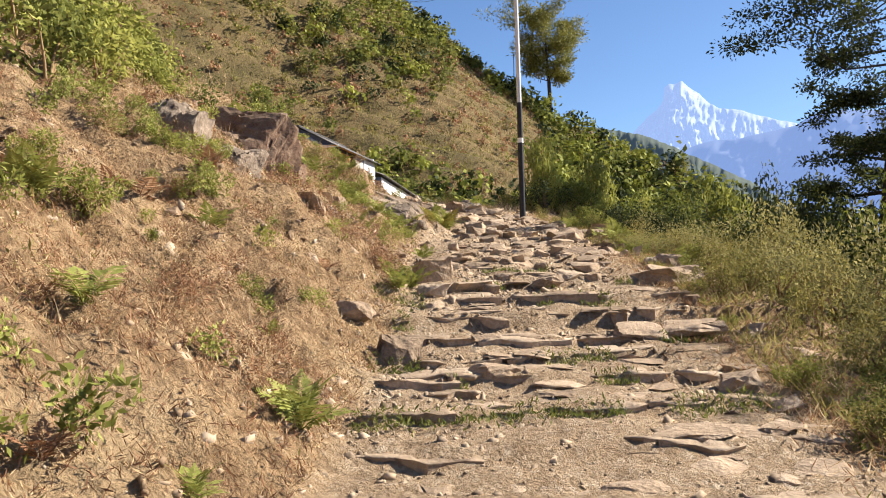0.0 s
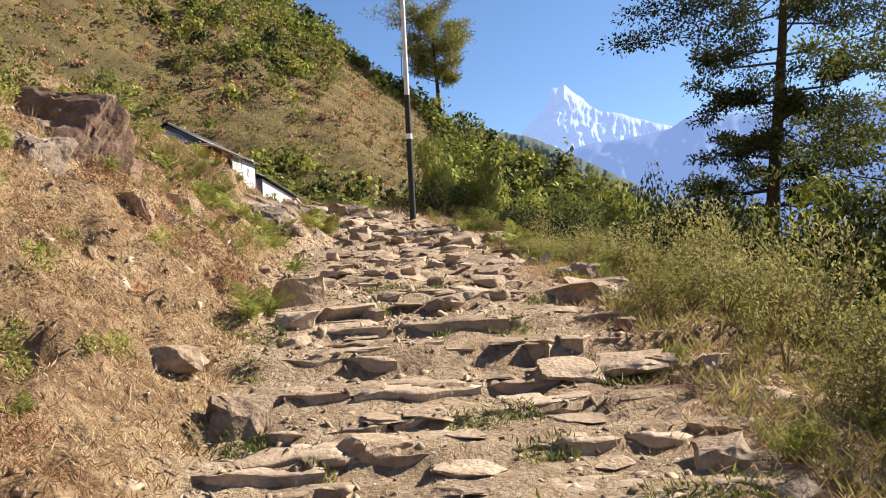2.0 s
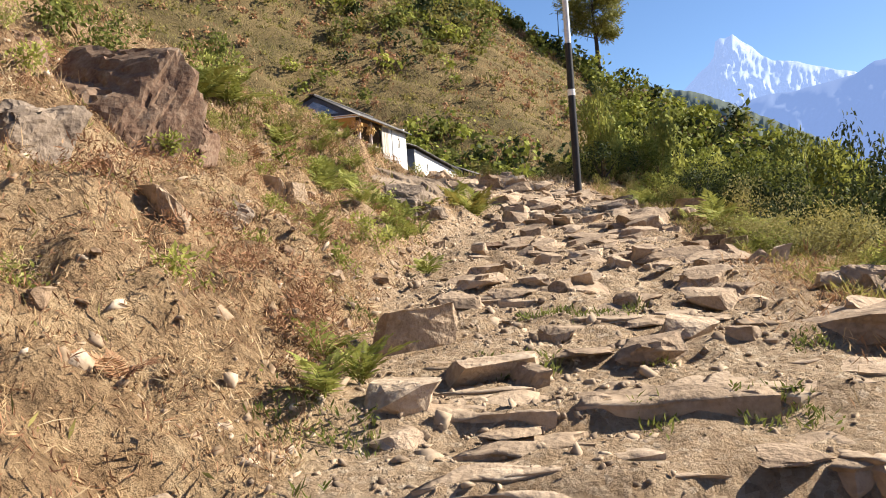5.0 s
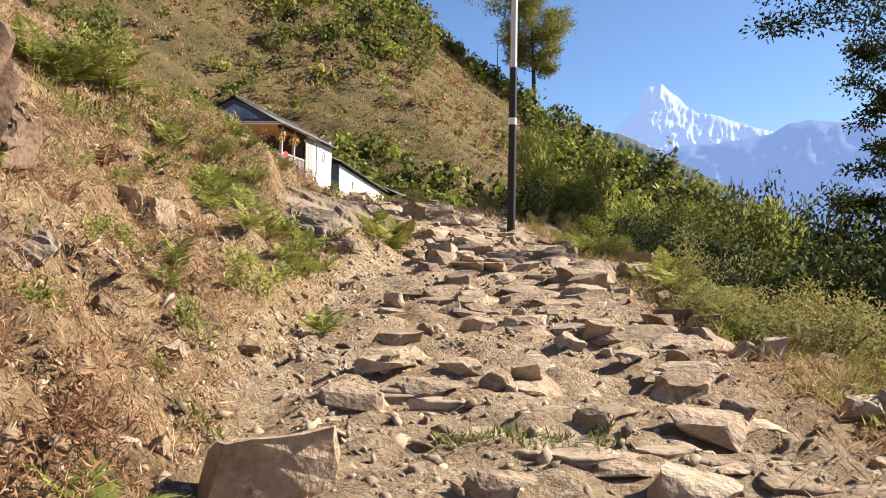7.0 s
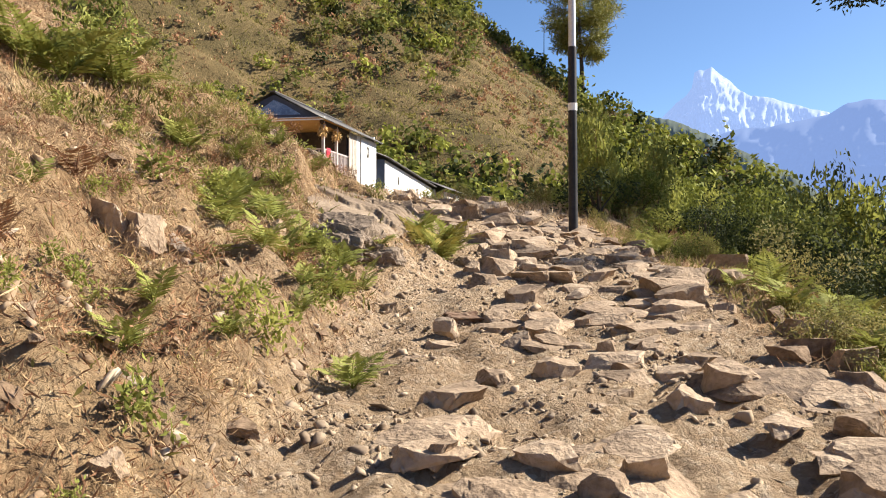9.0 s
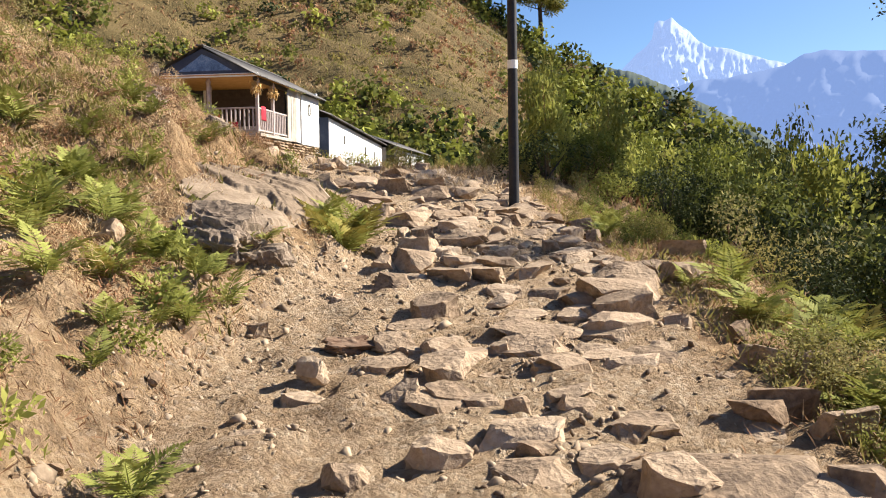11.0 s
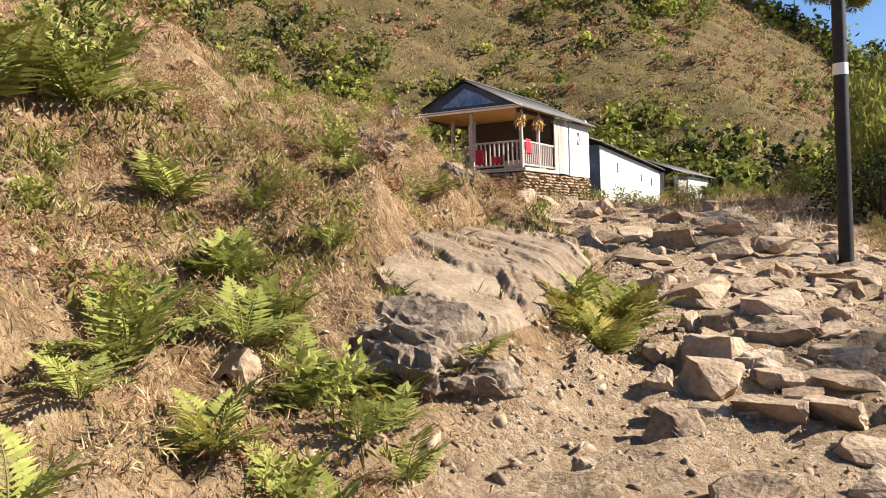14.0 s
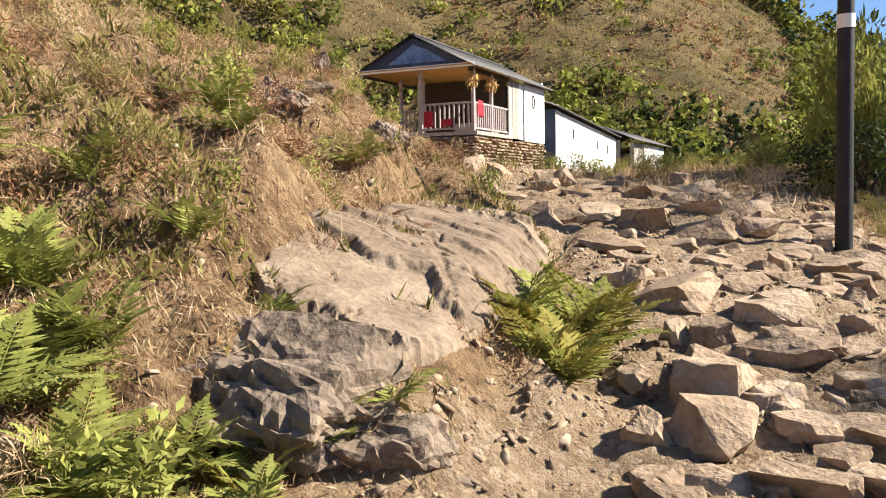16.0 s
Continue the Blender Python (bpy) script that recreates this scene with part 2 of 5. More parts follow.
# knolls and hollows of the bank: x, y, radius, height
MOUNDS = [(-1.15, 20.95, 0.6, -0.55), (-2.9, 25.0, 1.3, 0.55), (-2.0, 25.6, 0.7, -0.3), (-0.95, 9.75, 0.7, 0.22), (-1.8, 9.15, 0.7, -0.2), (-0.2, 18.35, 0.5, 0.12), (0.3, 18.5, 0.38, 0.32), (0.5, 19.25, 0.42, 0.38), (-1.25, 14.55, 0.6, -0.25), (-2.1, 11.2, 0.5, -0.25), (-1.75, 21.9, 0.7, -0.5), (-2.95, 21.8, 0.75, -0.5), (-2.2, 19.0, 0.7, 0.2), (-1.5, 17.6, 0.4, -0.3), (-1.9, 6.2, 0.7, -0.25), (-1.0, 5.0, 0.5, 0.15), (-0.9, 12.2, 0.5, 0.15), (-1.45, 9.35, 0.28, -0.22), (-1.2, 7.3, 0.22, -0.15), (-2.5, 8.5, 0.3, -0.3), (-0.75, 20.1, 0.3, -0.2), (-2.6, 14.2, 0.4, -0.25), (-0.75, 13.3, 0.3, -0.15), (-1.0, 23.0, 0.3, -0.25)]


def slab_top(x, y):
    """The bared bedrock beside the trail: a warped plane that tilts towards the walker and the trail."""
    inner = np.interp(y, [18.6, 18.7, 19.0, 20.0, 21.5, 23.4], [2.62, 2.66, 2.84, 3.15, 3.22, 3.22])
    outer = np.interp(y, [18.6, 19.0, 20.0, 21.0, 22.0, 23.4], [2.46, 2.51, 2.77, 2.89, 2.96, 3.0])
    return inner + (outer - inner) * (x + 0.6) / 1.1 - 1.1 * np.maximum(x - 0.2, 0) ** 1.5


def near_height(x, y):
    xl = trail_left(y) + 0.18 * fbm(y * 0.9, y * 0 + 3.1, 3, 11)
    xr = trail_right(y) + 0.25 * fbm(y * 0.7, y * 0 + 8.1, 3, 12)
    base = trail_height(np.clip(x, xl, xr), y)
    dl, dr = np.maximum(xl - x, 0), np.maximum(x - xr, 0)
    late = smooth((y - 18.0) / 1.5)
    steep = 1 - 0.12 * smooth((y - 12) / 4) + 0.35 * late * (1 - smooth((y - 21) / 3)) - 0.22 * smooth((y - 21) / 3)
    left = np.where(dl < 1.4, 0.74 * dl * steep, 1.036 * steep + (0.62 - 0.14 * late) * (dl - 1.4))
    calm = 1 - smooth((y - 44) / 10)
    left = left + calm * smooth(dl / 0.6) * (0.75 * fbm(x * 0.55, y * 0.55, 4, 21) + 0.48 * fbm(x * 2.1, y * 2.1, 4, 22) + 0.34 * fbm(x * 5.5, y * 5.5, 2, 24))
    right = -0.12 * np.minimum(dr, 1.0) - 0.42 * np.maximum(dr - 1.0, 0)
    right = right + calm * smooth(dr / 0.7) * 0.45 * fbm(x * 0.6, y * 0.6, 4, 23)
    rough = calm * (0.10 * fbm(x * 1.6, y * 1.6, 3, 31) + (0.11 + 0.12 * smooth((y - 10) / 2) * (1 - smooth((y - 27) / 4))) * fbm(x * 5, y * 6.5, 3, 32))
    dent = 0.42 * np.exp(-((((x + 0.25) / 0.75) ** 2 + ((y - 20.9) / 2.0) ** 2) ** 2)) * smooth(dl / 0.3)
    for mx, my, mr, mh in MOUNDS:
        base = base + mh * np.exp(-(((x - mx) ** 2 + (y - my) ** 2) / mr ** 2) ** 1.3)
    ground = base - dent + np.where(x < xl, left, 0) + np.where(x > xr, right, 0) + rough
    under = smooth((x + 0.95) / 0.15) * smooth((0.7 - x) / 0.2) * smooth((y - 18.6) / 0.12) * smooth((23.4 - y) / 0.3)
    return ground - under * np.maximum(ground - slab_top(x, y) + 0.05, 0)


FOOT = 68.0


def ridge_y(x):
    return np.interp(x, [-200, 15, 22, 27.5, 33, 40, 80, 200], [150, 140, 138, 122, 106, 92, 80, 80])


def ridge_z(x):
    return np.interp(x, [-400, -120, -60, -3.5, 17, 22.6, 27.5, 33, 37, 50, 80, 200], [330, 150, 98, 48, 30.3, 25.6, 20, 13, 8.5, -4, -30, -110])


def height(x, y):
    x, y = np.asarray(x, float), np.asarray(y, float)
    z = near_height(x, np.minimum(y, FOOT))
    top = ridge_z(x) + 1.5 * fbm(x * 0.08, y * 0.0 + 2, 3, 41)
    s = (y - FOOT) / (ridge_y(x) - FOOT)
    up = np.clip(s, 0, 1)
    hill = z + (top - z) * up ** 1.08 + smooth(up * 6) * (4.0 * fbm(x * 0.07, y * 0.07, 4, 42) + 1.6 * fbm(x * 0.3, y * 0.3, 3, 43)) * (1 - 0.7 * up)
    hill = hill + smooth(up * 5) * smooth((1 - up) * 5) * 0.4 * np.sin(2 * np.pi * (y + 9 * fbm(x * 0.06, y * 0.06, 3, 45)) / 4.6)
    hill = hill - np.maximum(s - 1, 0) * (ridge_y(x) - FOOT) * 0.55
    return np.maximum(np.where(y > FOOT, hill, z), -160.0 + 6 * fbm(x * 0.01, y * 0.01, 3, 44))


def axis(points):
    """Grid lines, from (start, step) pairs, each running to the next start."""
    out = []
    for (a, st), (b, _) in zip(points, points[1:]):
        out.extend(np.arange(a, b - st * 0.3, st))
    return np.array(out + [points[-1][0]])


def sheet(name, xs, ys, zs, mat):
    X, Y = np.meshgrid(xs, ys)
    co = np.stack([X, Y, zs], -1).reshape(-1, 3)
    w, h = len(xs), len(ys)
    i = (np.arange(h - 1)[:, None] * w + np.arange(w - 1)[None, :]).reshape(-1)
    return raw_mesh(name, co, np.stack([i, i + 1, i + 1 + w, i + w], -1), mat, True)


def raw_mesh(name, co, quads, mat, shaded=False):
    """A mesh from vertex and face arrays (faces of three or four corners)."""
    co, quads = np.asarray(co, np.float32), np.asarray(quads, np.int32)
    k = quads.shape[1]
    me = bpy.data.meshes.new(name)
    me.vertices.add(len(co))
    me.vertices.foreach_set("co", co.reshape(-1))
    me.loops.add(quads.size)
    me.loops.foreach_set("vertex_index", quads.reshape(-1))
    me.polygons.add(len(quads))
    me.polygons.foreach_set("loop_start", np.arange(0, quads.size, k, dtype=np.int32))
    me.update(calc_edges=True)
    me.materials.append(mat)
    if shaded:
        me.polygons.foreach_set("use_smooth", np.ones(len(quads), bool))
    return me


XS = axis([(-3000, 600), (-600, 100), (-200, 20), (-60, 4), (-20, 0.5), (-6, 0.09), (6.5, 0.4), (16, 2), (60, 5), (120, 40), (600, 300), (3000, 1)])
YS = axis([(-2000, 500), (-300, 60), (-60, 8), (-12, 0.5), (-2, 0.09), (27, 0.4), (56, 0.9), (150, 10), (300, 100), (800, 400), (4000, 1)])
GX, GY = np.meshgrid(XS, YS)
ground_mesh = sheet("ground", XS, YS, height(GX, GY), GROUND)
bare = np.clip(3.2 * fbm(GX * 0.8, GY * 0.8, 3, 55) + 0.75, 0, 1.7) * smooth((GY - 11) / 3) * (1 - smooth((GY - 17.5) / 2))
mask = smooth((GX - trail_left(GY) + 0.15 + bare) / 0.35) * (1 - 0.55 * smooth((trail_left(GY) - GX) / 0.3)) * smooth((trail_right(GY) + 0.1 - GX) / 0.35) * (1 - smooth((GY - 26.5) / 3.5))
att = ground_mesh.attributes.new("trail", "FLOAT", "POINT")
att.data.foreach_set("value", mask.reshape(-1).astype(np.float32))
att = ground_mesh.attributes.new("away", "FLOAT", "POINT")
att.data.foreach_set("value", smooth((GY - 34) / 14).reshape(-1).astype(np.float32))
tagged(new("ground", ground_mesh), "stony mountainside with a worn trail and dry slopes", "ground", kind="structure")

RNG = np.random.default_rng(7)


# ---- building blocks ----
def part(name, data, mat, parent, label="", where=None):
    """Links a bmesh or a mesh as one mesh object under a thing or a part."""
    if isinstance(data, bmesh.types.BMesh):
        me = bpy.data.meshes.new(name)
        data.to_mesh(me)
        data.free()
        me.materials.append(mat)
    else:
        me = data
    ob = new(name, me)
    ob.parent = parent
    if where is not None:
        ob.matrix_basis = where
    return tagged(ob, label)


def thing(name, where, label, category, group="", kind=""):
    ob = new(name)
    ob.empty_display_size = 0.1
    ob.matrix_basis = where
    return tagged(ob, label, category, group, kind)


def box(size, centre=(0, 0, 0), bevel=0.01, bm=None, turn=(0, 0, 0)):
    own = bmesh.new()
    bmesh.ops.create_cube(own, size=1, matrix=pose(*centre, *turn) @ Matrix.Diagonal((*size, 1)))
    if bevel:
        bmesh.ops.bevel(own, geom=own.edges[:], offset=min(bevel, min(size) * 0.3), segments=1, affect="EDGES")
    if bm is None:
        return own
    me = bpy.data.meshes.new("joined")
    own.to_mesh(me)
    own.free()
    bm.from_mesh(me)
    bpy.data.meshes.remove(me)
    return bm


def tube(points, radii, sides=7):
    """Vertices and quads of a tapering tube along points."""
    P = np.array(points, float)
    d = np.gradient(P, axis=0)
    d /= np.linalg.norm(d, axis=1)[:, None] + 1e-9
    ref = np.array([0.3, 0.2, 1.0]) if abs(d[0][2]) < 0.8 else np.array([1.0, 0.2, 0.1])
    u = np.cross(d, ref)
    u /= np.linalg.norm(u, axis=1)[:, None] + 1e-9
    v = np.cross(d, u)
    a = np.linspace(0, 2 * np.pi, sides, endpoint=False)
    co = P[:, None] + np.array(radii)[:, None, None] * (np.cos(a)[None, :, None] * u[:, None] + np.sin(a)[None, :, None] * v[:, None])
    n = len(P)
    q = []
    for i in range(n - 1):
        for j in range(sides):
            k = (j + 1) % sides
            q.append((i * sides + j, i * sides + k, (i + 1) * sides + k, (i + 1) * sides + j))
    return co.reshape(-1, 3), np.array(q)


def tubes_mesh(name, list_of, mat, sides=6):
    co, q, base = [], [], 0
    for points, radii in list_of:
        c, f = tube(points, radii, sides)
        co.append(c)
        q.append(f + base)
        base += len(c)
    return raw_mesh(name, np.concatenate(co), np.concatenate(q), mat, True)


def leaves_mesh(name, at, along, length, width, mat, curl=0.15, rng=RNG):
    """Pointed leaves or blades, one quad each, from arrays of places, directions, lengths and widths."""
    n = len(at)
    along = along / (np.linalg.norm(along, axis=1)[:, None] + 1e-9)
    side = np.cross(along, rng.normal(size=(n, 3)))
    side /= np.linalg.norm(side, axis=1)[:, None] + 1e-9
    up = np.cross(side, along)
    L, W = np.broadcast_to(length, (n,))[:, None], np.broadcast_to(width, (n,))[:, None]
    mid = at + along * L * 0.45 + up * L * curl
    co = np.stack([at, mid + side * W * 0.5, at + along * L, mid - side * W * 0.5], 1).reshape(-1, 3)
    return raw_mesh(name, co, np.arange(n * 4).reshape(-1, 4), mat)


def clump_mesh(name, at, out, length, width, mat, rng, droop=0.0, loose=0.55):
    """Leaves that lie roughly in the surface of their clump, so that a crown has a lit and a shaded side."""
    n = len(at)
    nrm = out + rng.normal(size=(n, 3)) * loose + np.array([0, 0, 0.25])
    nrm /= np.linalg.norm(nrm, axis=1)[:, None] + 1e-9
    along = np.cross(nrm, rng.normal(size=(n, 3)))
    along[:, 2] -= droop
    along /= np.linalg.norm(along, axis=1)[:, None] + 1e-9
    side = np.cross(along, nrm)
    side /= np.linalg.norm(side, axis=1)[:, None] + 1e-9
    L, W = np.broadcast_to(length, (n,))[:, None], np.broadcast_to(width, (n,))[:, None]
    mid = at + along * L * 0.45 + nrm * L * 0.1
    co = np.stack([at, mid + side * W * 0.5, at + along * L, mid - side * W * 0.5], 1).reshape(-1, 3)
    return raw_mesh(name, co, np.arange(n * 4).reshape(-1, 4), mat)


def crown_points(n, rng, lumps=16, flat=0.8, shell=0.5, lump=0.42):
    """Places and outward directions in an uneven, gappy crown of radius about one that stands on z = 0."""
    c = rng.normal(size=(lumps, 3))
    c /= np.linalg.norm(c, axis=1)[:, None]
    c *= rng.uniform(0.25, 0.78, (lumps, 1))
    c[:, 2] = c[:, 2] * flat + 0.72 * flat
    r = rng.uniform(0.45, 1.0, lumps) * lump
    i = rng.integers(0, lumps, n)
    d = rng.normal(size=(n, 3))
    d /= np.linalg.norm(d, axis=1)[:, None]
    p = c[i] + d * (r[i] * rng.uniform(shell, 1.05, n))[:, None]
    p[:, 2] = np.abs(p[:, 2])
    return p, d


# ---- rocks ----
def rock_mesh(name, seed, mat, flat=0.6, cuts=13, detail=3, rough=0.05, boxy=0.0):
    """A broken stone: a ball cut by random planes, with small knocks; about one unit across, standing on z = 0."""
    rng = np.random.default_rng(seed)
    bm = bmesh.new()
    bmesh.ops.create_icosphere(bm, subdivisions=detail, radius=1)
    D = np.array([v.co[:] for v in bm.verts])
    N = rng.normal(size=(cuts, 3))
    if boxy:
        N[:6] = np.array([(1, 0, 0), (-1, 0, 0), (0, 1, 0), (0, -1, 0), (0, 0, 1), (0, 0, -1)]) + rng.normal(size=(6, 3)) * boxy
    N /= np.linalg.norm(N, axis=1)[:, None]
    h = rng.uniform(0.62, 0.98, cuts)
    if boxy:
        h[:6] = rng.uniform(0.55, 0.68, 6)
    dot = np.maximum(D @ N.T, 1e-3)
    r = np.minimum((h / dot).min(1), 1.15)
    r *= 1 + rough * (fbm(D[:, 0] * 2 + 9 + D[:, 2] * 0.7, D[:, 1] * 2 + D[:, 2] * 2.3, 5, seed) * 2.4)
    P = D * r[:, None]
    P[:, :2] /= P[:, :2].max(0) - P[:, :2].min(0)
    P[:, 2] *= flat / (P[:, 2].max() - P[:, 2].min())
    P[:, 2] -= P[:, 2].min()
    for v, p in zip(bm.verts, P):
        v.co = p
    me = bpy.data.meshes.new(name)
    bm.to_mesh(me)
    bm.free()
    me.materials.append(mat)
    return me


def block_mesh(name, seed, mat, points=16, box_like=0.6, cuts=3, rough=0.05):
    """An angular broken stone: the hull of a few points with chipped, uneven faces; one unit across, standing on z = 0."""
    rng = np.random.default_rng(seed)
    d = rng.normal(size=(points, 3))
    d /= np.linalg.norm(d, axis=1)[:, None]
    d = d * (1 - box_like) + box_like * d / np.abs(d).max(1)[:, None] * 0.8
    d *= rng.uniform(0.75, 1.0, (points, 1))
    bm = bmesh.new()
    for q in d:
        bm.verts.new(q)
    bmesh.ops.convex_hull(bm, input=bm.verts[:])
    bmesh.ops.delete(bm, geom=[v for v in bm.verts if not v.link_faces], context="VERTS")
    bmesh.ops.triangulate(bm, faces=bm.faces[:])
    bmesh.ops.subdivide_edges(bm, edges=bm.edges[:], cuts=cuts, use_grid_fill=True)
    P = np.array([v.co[:] for v in bm.verts])
    P[:, :2] *= (1 + 0.45 * np.maximum(-P[:, 2], 0))[:, None]
    tilt, chip = rng.normal(0, 0.16, 2), rng.normal(0, 0.5, 2)
    P[:, 2] = np.minimum(P[:, 2], 0.30 + tilt[0] * P[:, 0] + tilt[1] * P[:, 1])
    P[:, 2] = np.minimum(P[:, 2], 0.42 + chip[0] * P[:, 0] + chip[1] * P[:, 1])
    k = fbm(P[:, 0] * 2.3 + 7 + P[:, 2] * 1.1, P[:, 1] * 2.3 + P[:, 2] * 2.7, 3, seed) + 0.7 * fbm(P[:, 0] * 7 + P[:, 2] * 5, P[:, 1] * 7 - P[:, 2] * 4, 3, seed + 3)
    P *= (1 + rough * 3.2 * k)[:, None]
    P[:, :2] /= P[:, :2].max(0) - P[:, :2].min(0)
    P[:, 2] -= P[:, 2].min()
    P[:, 2] /= P[:, 2].max()
    for v, q in zip(bm.verts, P):
        v.co = q
    me = bpy.data.meshes.new(name)
    bm.to_mesh(me)
    bm.free()
    me.materials.append(mat)
    return me


BLOCKS = [block_mesh("block", 100 + i, STONE, 24, 0.7, 3, 0.10) for i in range(12)]
FLAGS = [block_mesh("flag", 300 + i, STONE, 26, 0.8, 2, 0.08) for i in range(12)]
CHIPS = [block_mesh("chip", 400 + i, STONE, 18, 0.6, 2, 0.09) for i in range(10)]
EARTHY = [block_mesh("chip", 450 + i, EARTHSTONE, 18, 0.6, 2, 0.10) for i in range(8)]



def ground_at(x, y):
    return float(height(np.array([x]), np.array([y]))[0])


def lay(name, me, x, y, w, d, h, turn, tilt=(0, 0), sink=0.3, parent=None, raise_by=0.0):
    ob = new(name, me)
    ob.parent = parent
    ob.matrix_basis = pose(x, y, ground_at(x, y) - sink * h + raise_by, tilt[0], tilt[1], turn) @ Matrix.Diagonal((w, d, h * (1 + sink), 1))
    return ob


def plate_mesh(name, poly, surface, mat, seed, deep=0.2, jag=0.05, gap=0.012, knock=0.012):
    """A flat broken plate on a polygon of the plan: ragged rim, worn top, upright broken sides."""
    rim = []
    for i, p in enumerate(poly):
        q = poly[(i + 1) % len(poly)]
        m = max(1, int(np.linalg.norm(q - p) / 0.09))
        rim += [p + (q - p) * k / m for k in range(m)]
    rim = np.array(rim)
    jx, jy = fbm(rim[:, 0] * 4, rim[:, 1] * 4, 4, 71), fbm(rim[:, 0] * 4 + 9, rim[:, 1] * 4, 4, 72)
    rim = rim + 2 * jag * np.stack([jx, jy], -1) + 0.6 * jag * np.stack([fbm(rim[:, 0] * 15, rim[:, 1] * 15, 2, 73), fbm(rim[:, 0] * 15, rim[:, 1] * 15, 2, 74)], -1)
    mid = rim.mean(0)
    reach = np.linalg.norm(rim - mid, axis=1)[:, None]
    rings, n = [], len(rim)
    for scale, drop in ((1.0, deep), (1.0, 0.6 * deep), (1.0, 0.35 * deep), (1.0, 0.03), (0.97, 0.008), (0.8, 0.0), (0.5, 0.0), (0.2, 0.0)):
        bulge = 0.7 * jag * fbm(rim[:, 0] * 6 + seed, rim[:, 1] * 6 + drop * 55, 3, 75)[:, None] + 0.02
        P = mid + (rim - mid) * (scale - (gap + (bulge if drop > 0.02 else 0)) / reach)
        z = surface(P[:, 0], P[:, 1]) + knock * (1.6 * fbm(P[:, 0] * 7 + seed, P[:, 1] * 13, 4, seed) + 1.4 * np.floor(5 * fbm(P[:, 0] * 2 + seed, P[:, 1] * 5, 3, seed + 1))) - drop
        rings.append(np.concatenate([P, z[:, None]], 1))
    co = np.concatenate(rings)
    q = [(r * n + k, r * n + (k + 1) % n, (r + 1) * n + (k + 1) % n, (r + 1) * n + k) for r in range(7) for k in range(n)]
    bm = bmesh.new()
    vs = [bm.verts.new(v) for v in co]
    for k, f in enumerate(q):
        bm.faces.new([vs[i] for i in f]).smooth = k >= 4 * n
    bm.faces.new(vs[7 * n:]).smooth = True
    me = bpy.data.meshes.new(name)
    bm.to_mesh(me)
    bm.free()
    me.materials.append(mat)
    return me


# the stone steps: rough blocks along each riser, and flat stones on the treads
steps = thing("stone_steps", Matrix(), "worn steps of rough grey-brown stones on the trail", "steps", kind="structure")
srng = random.Random(3)
for i, ry in enumerate(RISERS):
    x = float(trail_left(ry)) + srng.uniform(-0.1, 0.15)
    while x < float(trail_right(ry)) - 0.1:
        w = srng.uniform(0.3, 1.15)
        if srng.random() < (0.97 if ry > 5 else 0.85):
            y = ry - 0.22 * float(fbm(np.array([x + w / 2]) * 1.1, np.array([ry * 0.25]), 3, 5)[0]) + 0.05 * (x + w / 2 - 1.5) - 0.03
            deep = srng.uniform(0.28, 0.75)
            top = float(trail_height(np.array([x + w / 2]), np.array([y + 0.2]))[0]) + (srng.uniform(-0.03, 0.008) if ry > 7.5 else srng.uniform(-0.015, 0.01))
            tx, ty = srng.uniform(-0.04, 0.03), srng.uniform(-0.03, 0.03)
            poly = [np.array(p) for p in ((x + 0.01, y + srng.uniform(-0.06, 0.05)), (x + w * srng.uniform(0.3, 0.7), y + srng.uniform(-0.1, 0.0)), (x + w - 0.01, y + srng.uniform(-0.06, 0.05)), (x + w - srng.uniform(0, 0.25) * w, y + deep), (x + w * srng.uniform(0.05, 0.3), y + deep * srng.uniform(0.7, 1.1)))]
            ob = new("stone", plate_mesh("stone", poly, lambda X, Y: top + tx * (X - x) + ty * (Y - y), TREAD, i * 31 + int(x * 9) + 40, 0.3, 0.08, 0.004, 0.016))
            ob.parent = steps
        x += w * srng.uniform(0.93, 1.03)
for k in range(60):
    y = srng.uniform(3.0, 12.5)
    x = srng.uniform(float(trail_left(y)) + 0.1, float(trail_right(y)) - 0.7)
    w, deep = srng.uniform(0.3, 0.85), srng.uniform(0.22, 0.5)
    slope = float(trail_height(np.array([x + w / 2]), np.array([y + deep]))[0] - trail_height(np.array([x + w / 2]), np.array([y]))[0])
    if slope > 0.06:
        continue
    top = float(trail_height(np.array([x + w / 2]), np.array([y + deep / 2]))[0]) + srng.uniform(-0.004, 0.02)
    tx, ty = srng.uniform(-0.03, 0.03), srng.uniform(0.0, 0.03)
    poly = [np.array(p) for p in ((x, y + srng.uniform(0, 0.08)), (x + w * 0.5, y - srng.uniform(0, 0.08)), (x + w, y + srng.uniform(0, 0.1)), (x + w * 0.9, y + deep), (x + w * 0.2, y + deep * 0.95))]
    ob = new("stone", plate_mesh("stone", poly, lambda X, Y: top + tx * (X - x - w / 2) + ty * (Y - y - deep / 2), TREAD, 900 + k, 0.15, 0.13, 0.012, 0.012))
    ob.parent = steps
for k in range(390):
    y = srng.uniform(2.0, 27.5)
    low = y < 11.5
    if low and srng.random() < 0.7:
        continue
    xl, xr = float(trail_left(y)), float(trail_right(y))
    x = srng.uniform(max(xl, 0.1) + 0.5, xr - 0.1)
    w = srng.uniform(0.16, 0.5)
    lay("stone", srng.choice(FLAGS + BLOCKS[:4]), x, y, w, w * srng.uniform(0.6, 1.0), srng.uniform(0.012, 0.03) if low else srng.uniform(0.03, 0.12), srng.uniform(-40, 40), (srng.uniform(0, 4 if low else 14), srng.uniform(-9, 5)), 0.9, steps)

